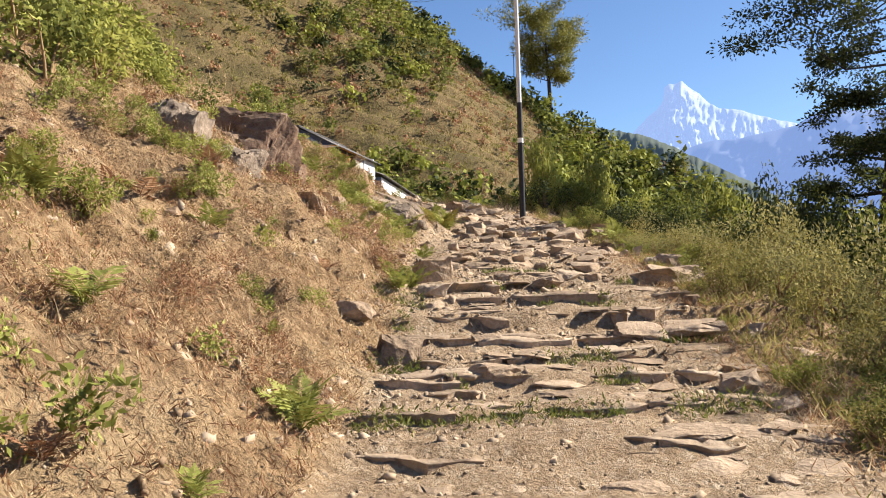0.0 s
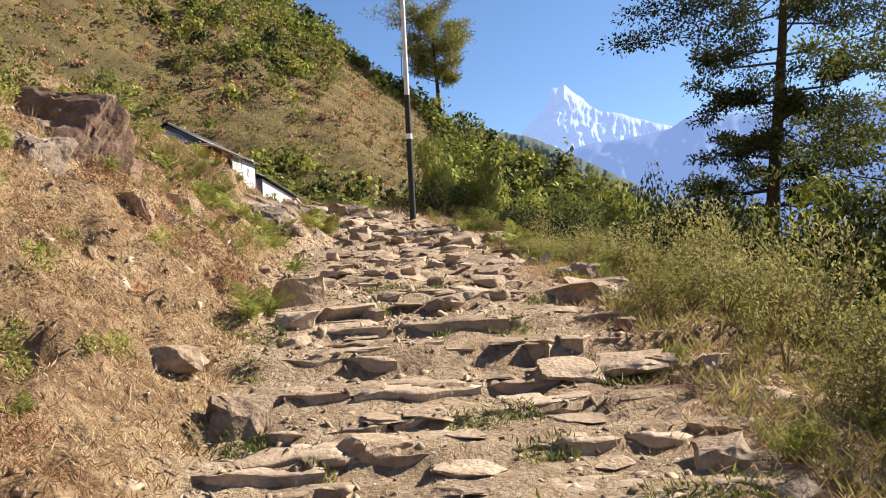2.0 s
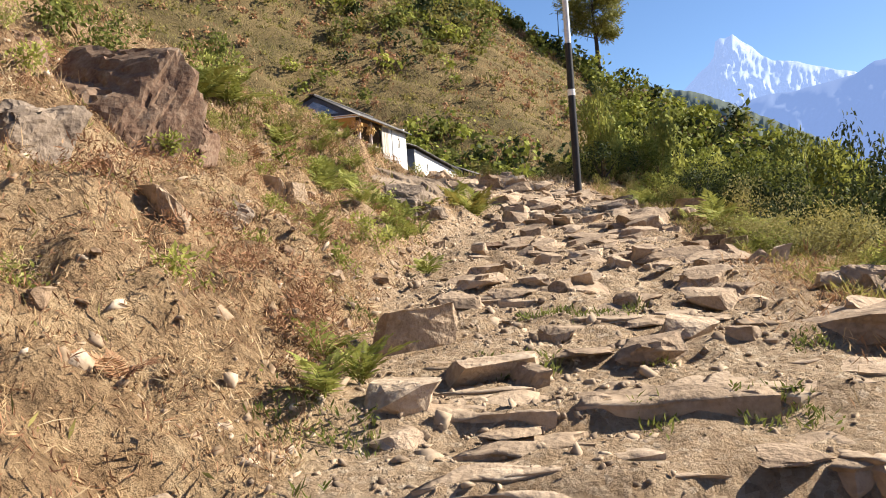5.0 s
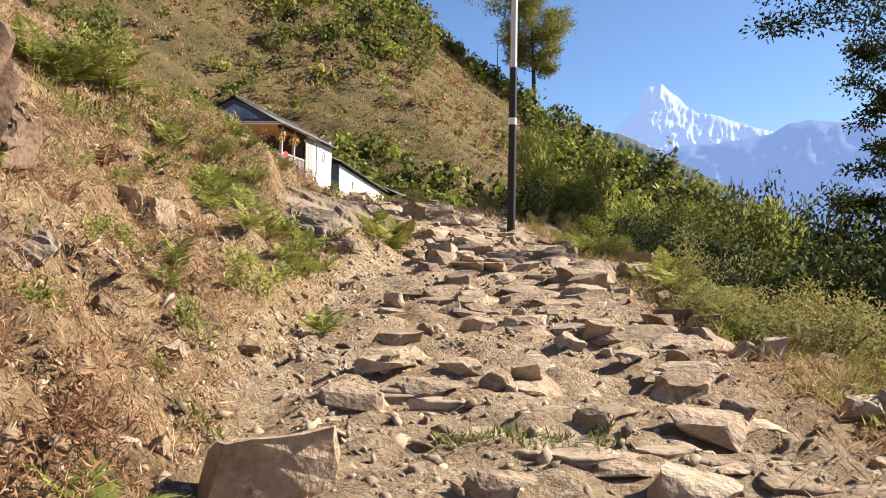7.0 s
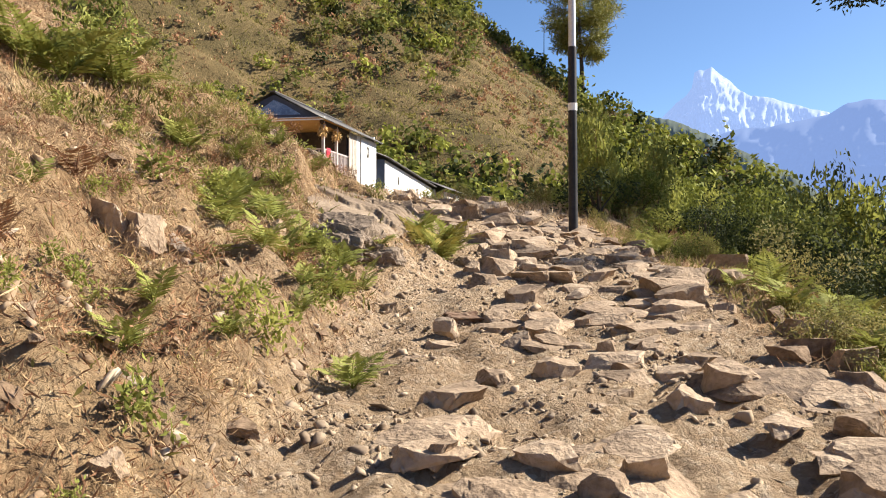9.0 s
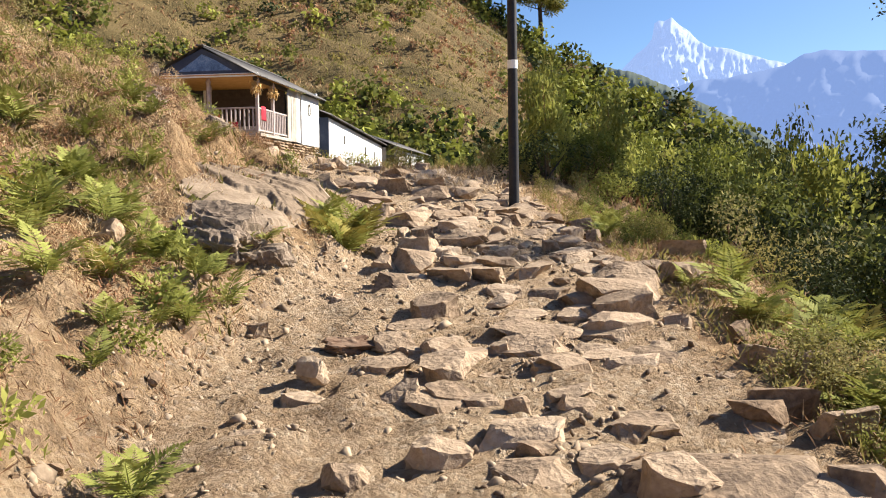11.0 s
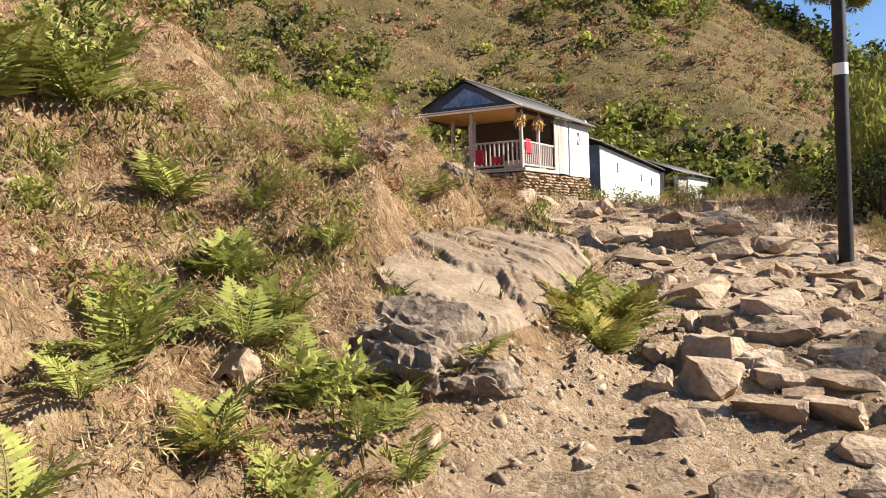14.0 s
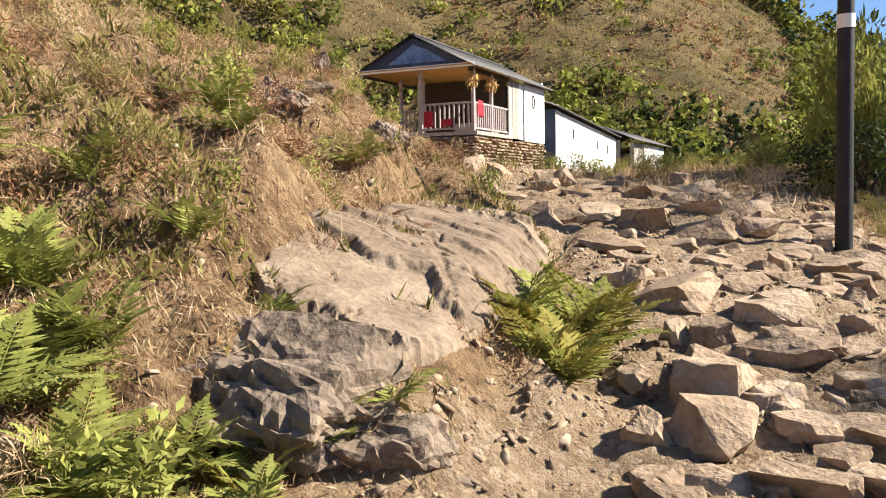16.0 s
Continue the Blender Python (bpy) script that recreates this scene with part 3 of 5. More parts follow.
# the rocks that stand out on the trail and the bank: x, y, width, height
LOWER = [(0.31, 10.76, 0.6, 0.42), (0.78, 10.24, 0.57, 0.21), (1.05, 10.07, 0.26, 0.17), (1.77, 10.36, 0.41, 0.16), (2.11, 10.77, 0.41, 0.2), (2.41, 10.55, 0.23, 0.14), (3.3, 10.68, 1.04, 0.21), (1.33, 10.8, 0.34, 0.1), (0.37, 9.61, 0.5, 0.21), (0.33, 9.37, 0.33, 0.08), (0.82, 7.3, 0.45, 0.14), (2.64, 6.67, 0.34, 0.19), (2.82, 6.27, 0.28, 0.16), (-0.48, 8.24, 0.49, 0.19), (0.04, 7.81, 0.5, 0.27), (-1.07, 10.45, 0.44, 0.32), (2.38, 8.44, 0.59, 0.1), (2.82, 8.47, 0.61, 0.11)]
MIDDLE = [(3.37, 17.79, 0.72, 0.27), (3.15, 16.94, 0.62, 0.21), (2.86, 14.09, 1.07, 0.16), (3.25, 13.68, 0.95, 0.12), (1.32, 12.64, 0.32, 0.11), (1.69, 12.49, 0.21, 0.14), (0.85, 12.59, 0.15, 0.13), (2.38, 16.49, 0.55, 0.15), (1.62, 15.24, 0.37, 0.1), (4.27, 18.75, 0.57, 0.24), (-1.34, 14.45, 0.32, 0.27), (-1.17, 14.44, 0.35, 0.3), (-0.3, 11.84, 0.15, 0.1), (2.46, 16.84, 0.58, 0.18), (3.02, 16.75, 0.41, 0.15), (2.52, 15.94, 0.37, 0.16), (1.73, 15.93, 0.39, 0.18), (3.56, 18.26, 0.78, 0.32), (3.3, 17.29, 0.64, 0.32), (4.62, 19.86, 0.6, 0.27), (0.35, 16.93, 0.22, 0.15)]
UPPER = [(1.67, 19.81, 0.51, 0.37), (1.61, 19.25, 0.5, 0.27), (1.28, 19.15, 0.3, 0.24), (1.9, 19.57, 0.25, 0.14), (2.08, 19.35, 0.39, 0.15), (2.17, 20.46, 0.56, 0.22), (2.57, 20.62, 0.42, 0.17), (1.92, 18.84, 0.53, 0.24), (1.34, 18.77, 0.33, 0.16), (1.59, 21.56, 0.57, 0.17), (1.17, 21.55, 0.28, 0.24), (2.27, 21.29, 0.7, 0.23), (1.34, 23.94, 0.58, 0.35), (1.95, 23.87, 0.79, 0.26), (2.57, 24.33, 0.55, 0.19), (2.5, 22.8, 0.25, 0.18), (1.44, 26.2, 0.81, 0.22), (0.19, 23.59, 0.62, 0.24), (1.01, 22.82, 0.62, 0.13), (1.21, 19.91, 0.31, 0.16), (3.29, 23.1, 0.52, 0.19)]
CREST = [(-0.25, 24.89, 0.48, 0.16), (0.07, 25.77, 0.45, 0.16), (0.51, 25.71, 0.52, 0.18), (0.86, 24.08, 0.56, 0.24), (0.51, 23.89, 0.49, 0.23), (1.95, 25.29, 0.57, 0.17), (2.52, 20.01, 0.29, 0.21), (1.35, 18.43, 0.42, 0.21), (1.72, 17.42, 0.49, 0.25), (2.81, 17.97, 0.38, 0.16), (2.31, 18.84, 0.4, 0.2), (1.5, 21.43, 0.71, 0.21), (1.67, 20.12, 0.56, 0.24), (2.2, 20.54, 0.44, 0.22), (3.5, 20.37, 0.53, 0.21), (2.36, 17.76, 0.28, 0.12)]
for rows in (LOWER, MIDDLE, UPPER, CREST):
    for x, y, w, h in rows:
        h *= 0.72
        flat = h < 0.42 * w
        me = srng.choice(FLAGS + BLOCKS + CHIPS) if flat else srng.choice(BLOCKS)
        ob = lay("rock", me, x, y, w, w * srng.uniform(0.65, 0.95), h, srng.uniform(-40, 40), (srng.uniform(-2, 12), srng.uniform(-8, 8)), 0.6)
        size = "small" if w < 0.3 else "large" if w > 0.6 else "middling"
        spot = "the trail" if x > float(trail_left(y)) else "the dry grass bank"
        tagged(ob, f"{size} {'flat' if flat else 'angular'} grey-brown rock half buried in {spot}", "rock", "rocks along the trail")


for k in range(26):
    x, y = srng.uniform(-1.6, 2.8), srng.uniform(25.6, 30.5)
    w = srng.uniform(0.25, 0.65)
    tagged(lay("rock", srng.choice(FLAGS + BLOCKS), x, y, w, w * 0.8, srng.uniform(0.08, 0.24), srng.uniform(-40, 40), (srng.uniform(-4, 14), srng.uniform(-10, 8)), 0.4), "weathered grey-brown rock on the crest before the huts", "rock", "rocks along the trail")


tagged(lay("earth_clod", CHIPS[1], 1.05, 16.55, 0.42, 0.3, 0.12, 20, (4, 0), 0.3), "dark reddish-brown clod of earth on the trail", "clod").data = rock_mesh("clod", 901, RUSTSTONE, 1.0, 18, 4, 0.5)


# ---- outcrops of the bank ----
def ledge_mesh(seed, mat, rough=0.2, cuts=16):
    """A broad weathered ledge with bedding lines, one unit across, standing on z = 0."""
    me = rock_mesh("ledge", seed, mat, 1.0, cuts, 5, rough, 0.3)
    n = len(me.vertices)
    co = np.empty(n * 3, np.float32)
    me.vertices.foreach_get("co", co)
    P = co.reshape(-1, 3).astype(float)
    bed = fbm(P[:, 0] * 1.5 + seed, P[:, 1] * 7 + P[:, 0] * 2, 5, seed)
    P[:, 2] += 0.30 * (np.floor((bed + 0.5) * 14) / 14 - 0.5) * smooth((P[:, 2] - 0.3) / 0.4)
    crack = np.abs(fbm(P[:, 0] * 2.2 + 3, P[:, 1] * 4.5 + P[:, 0], 4, seed + 12))
    P[:, 2] -= 0.14 * (1 - smooth(crack / 0.012)) * smooth((P[:, 2] - 0.4) / 0.3)
    P[:, :2] *= (1 + 0.16 * fbm(P[:, 2] * 6 + seed, np.arctan2(P[:, 1], P[:, 0]) * 2, 4, seed + 20))[:, None]
    me.vertices.foreach_set("co", P.reshape(-1).astype(np.float32))
    me.update()
    return me


def outcrop(label, mat, rows, rough=0.2):
    """rows: place, size and turn of each ledge, the first one first."""
    ob = thing("rock_outcrop", Matrix.Translation(rows[0][0]), label, "rock outcrop", "rock outcrops")
    for k, (at, size, turn) in enumerate(rows):
        part("ledge", ledge_mesh(500 + int(abs(at[1]) * 10) + k, mat, rough), None, ob, "", Matrix.Translation(-Vector(rows[0][0])) @ pose(*at, *turn) @ Matrix.Diagonal((*size, 1)))
    return ob


def bedded_slab():
    """Bared bedrock: a sheet broken into shallow beds whose edges face down the trail, cracked and ragged at its rim."""
    xs, ys = np.arange(-1.1, 1.0, 0.017), np.arange(18.45, 23.3, 0.017)
    X, Y = np.meshgrid(xs, ys)
    left = np.interp(Y, [18.6, 19.1, 20.0, 22.0, 23.0], [-0.62, -0.82, -0.86, -0.62, -0.1])
    right = np.interp(Y, [18.6, 19.0, 19.8, 21.2, 22.6, 23.0], [0.05, 0.30, 0.48, 0.58, 0.5, 0.2])
    inside = np.minimum.reduce([X - left, right - X, (Y - 18.68) * 0.8, (23.0 - Y) * 0.8]) + 0.22 * fbm(X * 2.2, Y * 2.2, 4, 81) + 0.06 * fbm(X * 11, Y * 11, 2, 86)
    g = (Y - 18.6) / 0.8 + 0.12 * X + 2.2 * fbm(X * 0.8, Y * 0.7, 3, 82) + 0.35 * fbm(X * 6, Y * 6, 3, 83)
    bed = np.floor(g)
    along = g - bed
    step = 0.025 + 0.06 * lattice(bed, bed * 0 + 3, 84)
    z = slab_top(X, Y) + step * (0.5 - np.where(along < 0.92, along / 0.92, (1 - along) / 0.08)) + 0.010 * fbm(X * 4, Y * 9, 4, 85)
    crack = np.abs(fbm(X * 1.1 + 4, Y * 1.7 + X * 1.2, 4, 87))
    z -= 0.05 * (1 - smooth(crack / 0.010))
    z -= 0.035 * (1 - smooth(np.abs(fbm(X * 0.7, Y * 3.2 + X * 0.8, 4, 88)) / 0.006))
    z -= 0.45 * (1 - smooth((inside + 0.02) / 0.04))
    ob = thing("rock_outcrop", Matrix(), "broad tilted slab of pale layered rock beside the trail", "rock outcrop", "rock outcrops")
    co = np.stack([X, Y, z], -1).reshape(-1, 3)
    w = len(xs)
    i = (np.arange(len(ys) - 1)[:, None] * w + np.arange(w - 1)[None, :]).reshape(-1)
    quads = np.stack([i, i + 1, i + 1 + w, i + w], -1)
    keep = inside.reshape(-1)[quads].max(1) > -0.08
    for b in np.unique(bed):
        own = keep & (bed.reshape(-1)[i] == b)
        left_over = set(np.nonzero(own)[0].tolist())
        pieces, w1 = [], w - 1
        while left_over:
            todo = [left_over.pop()]
            for k in todo:
                for o in (k - 1, k + 1, k - w1, k + w1):
                    if o in left_over:
                        left_over.remove(o)
                        todo.append(o)
            pieces.append(todo)
        for piece in pieces:
            used, back = np.unique(quads[piece], return_inverse=True)
            part("bed", raw_mesh("bed", co[used], back.reshape(-1, 4), SLAB, True), None, ob)


bedded_slab()
outcrop("dark furrowed rock bulging from the bank under ferns", DARKSTONE, [((-0.32, 18.36, 2.14), (1.25, 0.8, 0.6), (22, 10, -8)), ((0.1, 18.44, 2.05), (0.75, 0.6, 0.48), (24, 14, 10))], 0.3)
outcrop("rust-brown lichen-covered rock face on the dry bank", RUSTSTONE, [((-2.6, 12.95, 2.95), (2.3, 2.0, 0.62), (60, 8, -22)), ((-3.5, 13.1, 3.4), (1.4, 1.5, 0.6), (60, 0, -10)), ((-1.75, 13.0, 2.75), (0.8, 0.7, 0.4), (50, 20, -30))], 0.1)
outcrop("dark jutting ledges over a hollow in the bank", DARKSTONE, [((-1.95, 11.75, 2.38), (1.3, 0.7, 0.26), (8, 20, -28)), ((-1.3, 12.0, 2.15), (0.8, 0.6, 0.26), (10, 24, -10))], 0.25)
outcrop("grey upright rock face above small leafy plants", DARKSTONE, [((-2.7, 10.5, 2.72), (1.35, 1.5, 0.62), (60, 0, -16)), ((-2.05, 10.8, 2.6), (0.7, 0.8, 0.45), (56, 12, -30))], 0.2)
outcrop("low grey rock showing through dry grass", DARKSTONE, [((-3.4, 9.6, 2.65), (1.2, 1.0, 0.45), (44, 6, -12))], 0.3)
outcrop("long grey rib of rock lying down the bank", DARKSTONE, [((-1.4, 15.4, 2.28), (0.55, 1.7, 0.35), (6, 34, 20))], 0.25)
outcrop("dark broken rocks at the top of the bank", DARKSTONE, [((-2.7, 23.8, ground_at(-2.7, 23.8) - 0.15), (1.0, 0.6, 0.4), (20, 15, 10)), ((-2.2, 22.3, ground_at(-2.2, 22.3) - 0.15), (0.8, 0.55, 0.35), (24, 18, -10)), ((-3.1, 25.6, ground_at(-3.1, 25.6) - 0.12), (0.5, 0.45, 0.45), (8, 8, 0)), ((-1.35, 23.3, ground_at(-1.35, 23.3) - 0.12), (0.5, 0.4, 0.36), (16, 14, 20))], 0.35)
outcrop("pale stone in a hollow behind ferns", STONE, [((-1.05, 18.9, 2.5), (0.5, 0.4, 0.3), (30, 20, 0))])

# grit and pebbles
n = 23000
py = RNG.uniform(-1, 27, n)
px = trail_left(py) + RNG.beta(0.9, 1.3, n) * (trail_right(py) - trail_left(py) + 0.3) - 0.25
dens = fbm(px * 0.9, py * 0.9, 3, 77) + 0.5
keep = RNG.uniform(0, 1, n) < dens ** 1.5 * np.where(py < 10.5, 1.3, 1.9)
px, py = px[keep], py[keep]
n = len(px)
size = np.minimum(0.006 + RNG.exponential(0.0125, n), 0.07)
pent = np.linspace(0, 2 * np.pi, 5, endpoint=False)
shard = np.concatenate([np.stack([np.cos(pent), np.sin(pent), 0 * pent - 0.5], -1), np.stack([0.72 * np.cos(pent), 0.72 * np.sin(pent), 0 * pent + 0.5], -1)])
tri = np.array([(5, 6, 7), (5, 7, 8), (5, 8, 9), (0, 2, 1), (0, 3, 2), (0, 4, 3)] + [f for k in range(5) for f in ((k, (k + 1) % 5, 5 + (k + 1) % 5), (k, 5 + (k + 1) % 5, 5 + k))])


def shards(m):
    """Angular chips of stone, about one unit in radius, tumbled and uneven."""
    chip = shard[None] * (0.5 + 0.75 * RNG.uniform(size=(m, 10, 1))) * RNG.uniform(0.45, 1.4, (m, 1, 3)) * np.array([1, 1, 0.6])
    turn = np.linalg.qr(np.eye(3) * 1.6 + RNG.normal(size=(m, 3, 3)))[0]
    turn *= np.sign(np.linalg.det(turn))[:, None, None]
    return np.einsum("mij,mkj->mki", turn, chip)


co = shards(n) * size[:, None, None] + np.stack([px, py, height(px, py) - size * 0.12], -1)[:, None]
pebbles = new("pebbles", raw_mesh("pebbles", co.reshape(-1, 3), (tri[None] + 10 * np.arange(n)[:, None, None]).reshape(-1, 3), PEBBLE))
tagged(pebbles, "loose grit and broken pebbles scattered over the trail", "pebbles", kind="stuff")


n = 9000
x = RNG.uniform(0, 1, n)
y = RNG.uniform(1, 26, n)
x = trail_left(y) - 5.0 * x ** 1.5
ok = fbm(x * 1.1, y * 1.1, 3, 78) > RNG.uniform(-0.2, 0.12, n)
x, y = x[ok], y[ok]
n = len(x)
sz = np.minimum(0.012 + RNG.exponential(0.018, n), 0.085)
shape = shards(n)
co = shape * sz[:, None, None] + np.stack([x, y, height(x, y) - sz * 0.3], -1)[:, None]
clods = new("bank_stones", raw_mesh("bank_stones", co.reshape(-1, 3), (tri[None] + 10 * np.arange(n)[:, None, None]).reshape(-1, 3), CLOD))
tagged(clods, "small stones and clods lying on the dry bank", "stones", kind="stuff")


# stones along the outer edge of the trail
for k in range(46):
    y = srng.uniform(8.0, 24.5)
    x = float(trail_right(y)) + srng.uniform(-0.25, 0.45)
    w = srng.uniform(0.12, 0.45)
    tagged(lay("stone", srng.choice(EARTHY + BLOCKS), x, y, w, w * srng.uniform(0.6, 0.95), w * srng.uniform(0.3, 0.55), srng.uniform(0, 360), (srng.uniform(-5, 14), srng.uniform(-5, 12)), 0.45), "angular brown stone at the grassy outer edge of the trail", "stone", "stones along the edge")


# single stones lying in the bank
for k in range(150):
    y = srng.uniform(3.0, 25.0)
    x = float(trail_left(y)) - 0.15 - 2.8 * srng.random() ** 1.3
    if 18.0 < y < 23.5 and x > -1.0:
        continue
    w = min(0.06 + srng.expovariate(1 / 0.055), 0.3)
    tagged(lay("stone", srng.choice(EARTHY), x, y, w, w * srng.uniform(0.6, 0.95), w * srng.uniform(0.35, 0.7), srng.uniform(0, 360), (srng.uniform(0, 18), srng.uniform(10, 30)), 0.35), f"{'small' if w < 0.2 else 'middling'} angular brown stone lying in the dry bank", "stone", "stones in the bank")


# ---- grass and litter ----
def scatter(name, x, y, length, width, lean, mat, label, category="grass", z_up=0.0):
    """Blades rooted on the ground at x, y; lean 0 is upright, 1 lies flat."""
    m = len(x)
    a = RNG.uniform(0, 6.28, m)
    lean = np.clip(lean + RNG.normal(0, 0.15, m), 0, 1) * 1.5
    d = np.stack([np.cos(a) * np.sin(lean), np.sin(a) * np.sin(lean), np.cos(lean)], -1)
    eps = 0.15
    h0 = height(x, y)
    d[:, 2] += (height(x + d[:, 0] * eps, y + d[:, 1] * eps) - h0) / eps * 0.8
    at = np.stack([x, y, h0 + z_up + RNG.uniform(0, 0.03, m)], -1)
    ob = new(name, leaves_mesh(name, at, d, length, width, mat, 0.06))
    return tagged(ob, label, category, kind="stuff")


def bank_places(n, depth=6.0, seed=0, y0=0.5, y1=27.0, power=1.5, cut=0.0):
    y = RNG.uniform(y0, y1, n)
    x = trail_left(y) - 0.02 - depth * RNG.uniform(0, 1, n) ** power
    f = fbm(x * 0.8, y * 0.8, 3, seed) + 0.8 * fbm(x * 3, y * 3, 2, seed + 4)
    worn = np.clip(3.2 * fbm(x * 0.8, y * 0.8, 3, 55) + 0.75, 0, 1.7) * smooth((y - 11) / 3) * (1 - smooth((y - 17.5) / 2))
    ok = ((x < -0.6) | (y < 18.6) | (y > 19.2)) & (f > cut + RNG.uniform(-0.12, 0.12, n)) & ((x < trail_left(y) - worn) | (RNG.uniform(0, 1, n) < 0.4))
    return x[ok], y[ok]


x, y = bank_places(140000, 7.0, 51, cut=-0.28, power=1.15)
scatter("dry_grass", x, y, RNG.uniform(0.02, 0.085, len(x)), RNG.uniform(0.004, 0.008, len(x)), 0.6, STRAW, "flattened straw-coloured dry grass on the bank")
x, y = bank_places(110000, 7.0, 61, cut=-0.14, power=1.15)
scatter("dead_bracken", x, y, RNG.uniform(0.025, 0.09, len(x)), RNG.uniform(0.004, 0.009, len(x)), 0.55, RUSSET, "rust-brown dead bracken litter on the bank", "dead plants")
x, y = bank_places(60000, 7.0, 66, cut=0.12, power=0.9)
scatter("bracken_tangle", x, y, RNG.uniform(0.04, 0.14, len(x)), RNG.uniform(0.004, 0.009, len(x)), 0.45, RUSSET, "tangled rust-brown dead bracken standing on the bank", "dead plants")
x, y = bank_places(15000, 9, 71, cut=0.05, power=0.8)
scatter("standing_grass", x, y, RNG.uniform(0.1, 0.28, len(x)), RNG.uniform(0.004, 0.009, len(x)), 0.35, STRAW, "tall standing dry grass stalks on the bank")
x, y = bank_places(30000, 9, 81, cut=0.1, power=0.8)
scatter("green_grass", x, y, RNG.uniform(0.03, 0.10, len(x)), RNG.uniform(0.008, 0.02, len(x)), 0.45, LEAFOLIVE, "low olive-green weeds among dry grass", "weeds")
n = 15000
y = RNG.uniform(0.5, 27, n)
x = trail_right(y) + 0.05 + RNG.exponential(0.8, n)
ok = (y < 12.5) | (RNG.uniform(0, 1, n) < 0.3)
x, y = x[ok], y[ok]
scatter("verge_grass", x, y, RNG.uniform(0.06, 0.18, len(x)), RNG.uniform(0.008, 0.02, len(x)), 0.5, LEAFOLIVE, "yellow-green grass along the outer edge of the trail")
n = 16000
y = RNG.uniform(0.5, 27, n)
x = trail_right(y) + RNG.normal(0.25, 0.35, n) + 1.2 * smooth((y - 12) / 3) * RNG.uniform(0, 1, n)
half = len(x) // 2
scatter("verge_straw", x[:half], y[:half], RNG.uniform(0.05, 0.16, half), RNG.uniform(0.004, 0.01, half), 0.6, STRAW, "straw-coloured grass along the outer edge of the trail")
scatter("verge_bracken", x[half:], y[half:], RNG.uniform(0.04, 0.14, n - half), RNG.uniform(0.005, 0.012, n - half), 0.55, RUSSET, "rust-brown dead growth along the outer edge of the trail", "dead plants")
n = 16000
y = RNG.uniform(25.5, 42, n)
x = RNG.uniform(-12, 9, n)
ok = fbm(x * 0.6, y * 0.6, 3, 95) > RNG.uniform(-0.2, 0.15, n)
x, y = x[ok], y[ok]
scatter("crest_grass", x, y, RNG.uniform(0.1, 0.32, len(x)), RNG.uniform(0.01, 0.025, len(x)), 0.45, STRAW, "dry grass on the crest before the huts")
x, y = bank_places(42000, 5.0, 56, 16.5, 26.5, 0.9, 0.0)
scatter("pale_grass", x, y, RNG.uniform(0.03, 0.14, len(x)), RNG.uniform(0.003, 0.008, len(x)), 0.55, STRAW, "pale tangled dry grass on the upper bank")
x, y = bank_places(30000, 5.0, 57, 16.5, 26.5, 0.9, 0.05)
scatter("bank_weeds", x, y, RNG.uniform(0.05, 0.16, len(x)), RNG.uniform(0.012, 0.03, len(x)), 0.4, LEAFOLIVE, "small olive-green weeds on the upper bank", "weeds")
n = 16000
ri = RNG.integers(3, len(RISERS), n)
x = RNG.uniform(-0.3, 3.2, n)
patch = fbm(x * 2.2, RISERS[ri] * 3.7, 3, 91)
ok = patch > 0.05
x, ri = x[ok], ri[ok]
y = RISERS[ri] - 0.22 * fbm(x * 1.1, RISERS[ri] * 0.25, 3, 5) + 0.05 * (x - 1.5) - np.abs(RNG.normal(0.10, 0.10, len(x)))
scatter("step_weeds", x, y, RNG.uniform(0.025, 0.075, len(x)), RNG.uniform(0.007, 0.016, len(x)), 0.45, LEAF, "small green weeds growing at the foot of the steps", "weeds")


# ---- ferns ----
def frond_mesh(name, mat, seed, pairs=17):
    """One arching frond along +x, about one unit long, with tapering toothed leaflets on both sides of its stalk."""
    rng = np.random.default_rng(seed)
    at, d, L, W = [], [], [], []
    for k in range(pairs):
        s = 0.12 + 0.86 * k / pairs
        p = np.array([s * 0.92, 0, 0.62 * s - 0.52 * s * s])
        ln = 0.30 * math.sin(math.pi * min(1.0, (s + 0.12) ** 0.75)) + 0.02
        for sd in (-1, 1):
            dirn = np.array([0.45 + 0.3 * s, sd, 0.10 - 0.3 * s + rng.normal(0, 0.1)])
            dirn /= np.linalg.norm(dirn)
            at.append(p), d.append(dirn), L.append(ln * rng.uniform(0.85, 1.1)), W.append(0.055)
            for f in (0.35, 0.68):
                for s2 in (-1, 1):
                    at.append(p + dirn * ln * f)
                    d.append(dirn * 0.5 + np.array([s2 * 0.7, 0, 0.02]))
                    L.append(0.055 * (1.1 - f)), W.append(0.022)
    at, d = np.array(at), np.array(d)
    d /= np.linalg.norm(d, axis=1)[:, None]
    side = np.cross(d, np.array([0, 0, 1.0]) + rng.normal(size=(len(d), 3)) * 0.15)
    side /= np.linalg.norm(side, axis=1)[:, None]
    L, W = np.array(L)[:, None], np.array(W)[:, None]
    mid = at + d * L * 0.4
    co = np.stack([at, mid + side * W * 0.5, at + d * L, mid - side * W * 0.5], 1).reshape(-1, 3)
    ss = np.linspace(0, 1, 7)
    stalk, sq = tube(np.stack([ss * 0.92, ss * 0, 0.62 * ss - 0.52 * ss * ss], -1), 0.010 * (1.1 - ss), 4)
    q = np.arange(len(co)).reshape(-1, 4)
    return raw_mesh(name, np.concatenate([co, stalk]), np.concatenate([q, sq + len(co)]), mat)


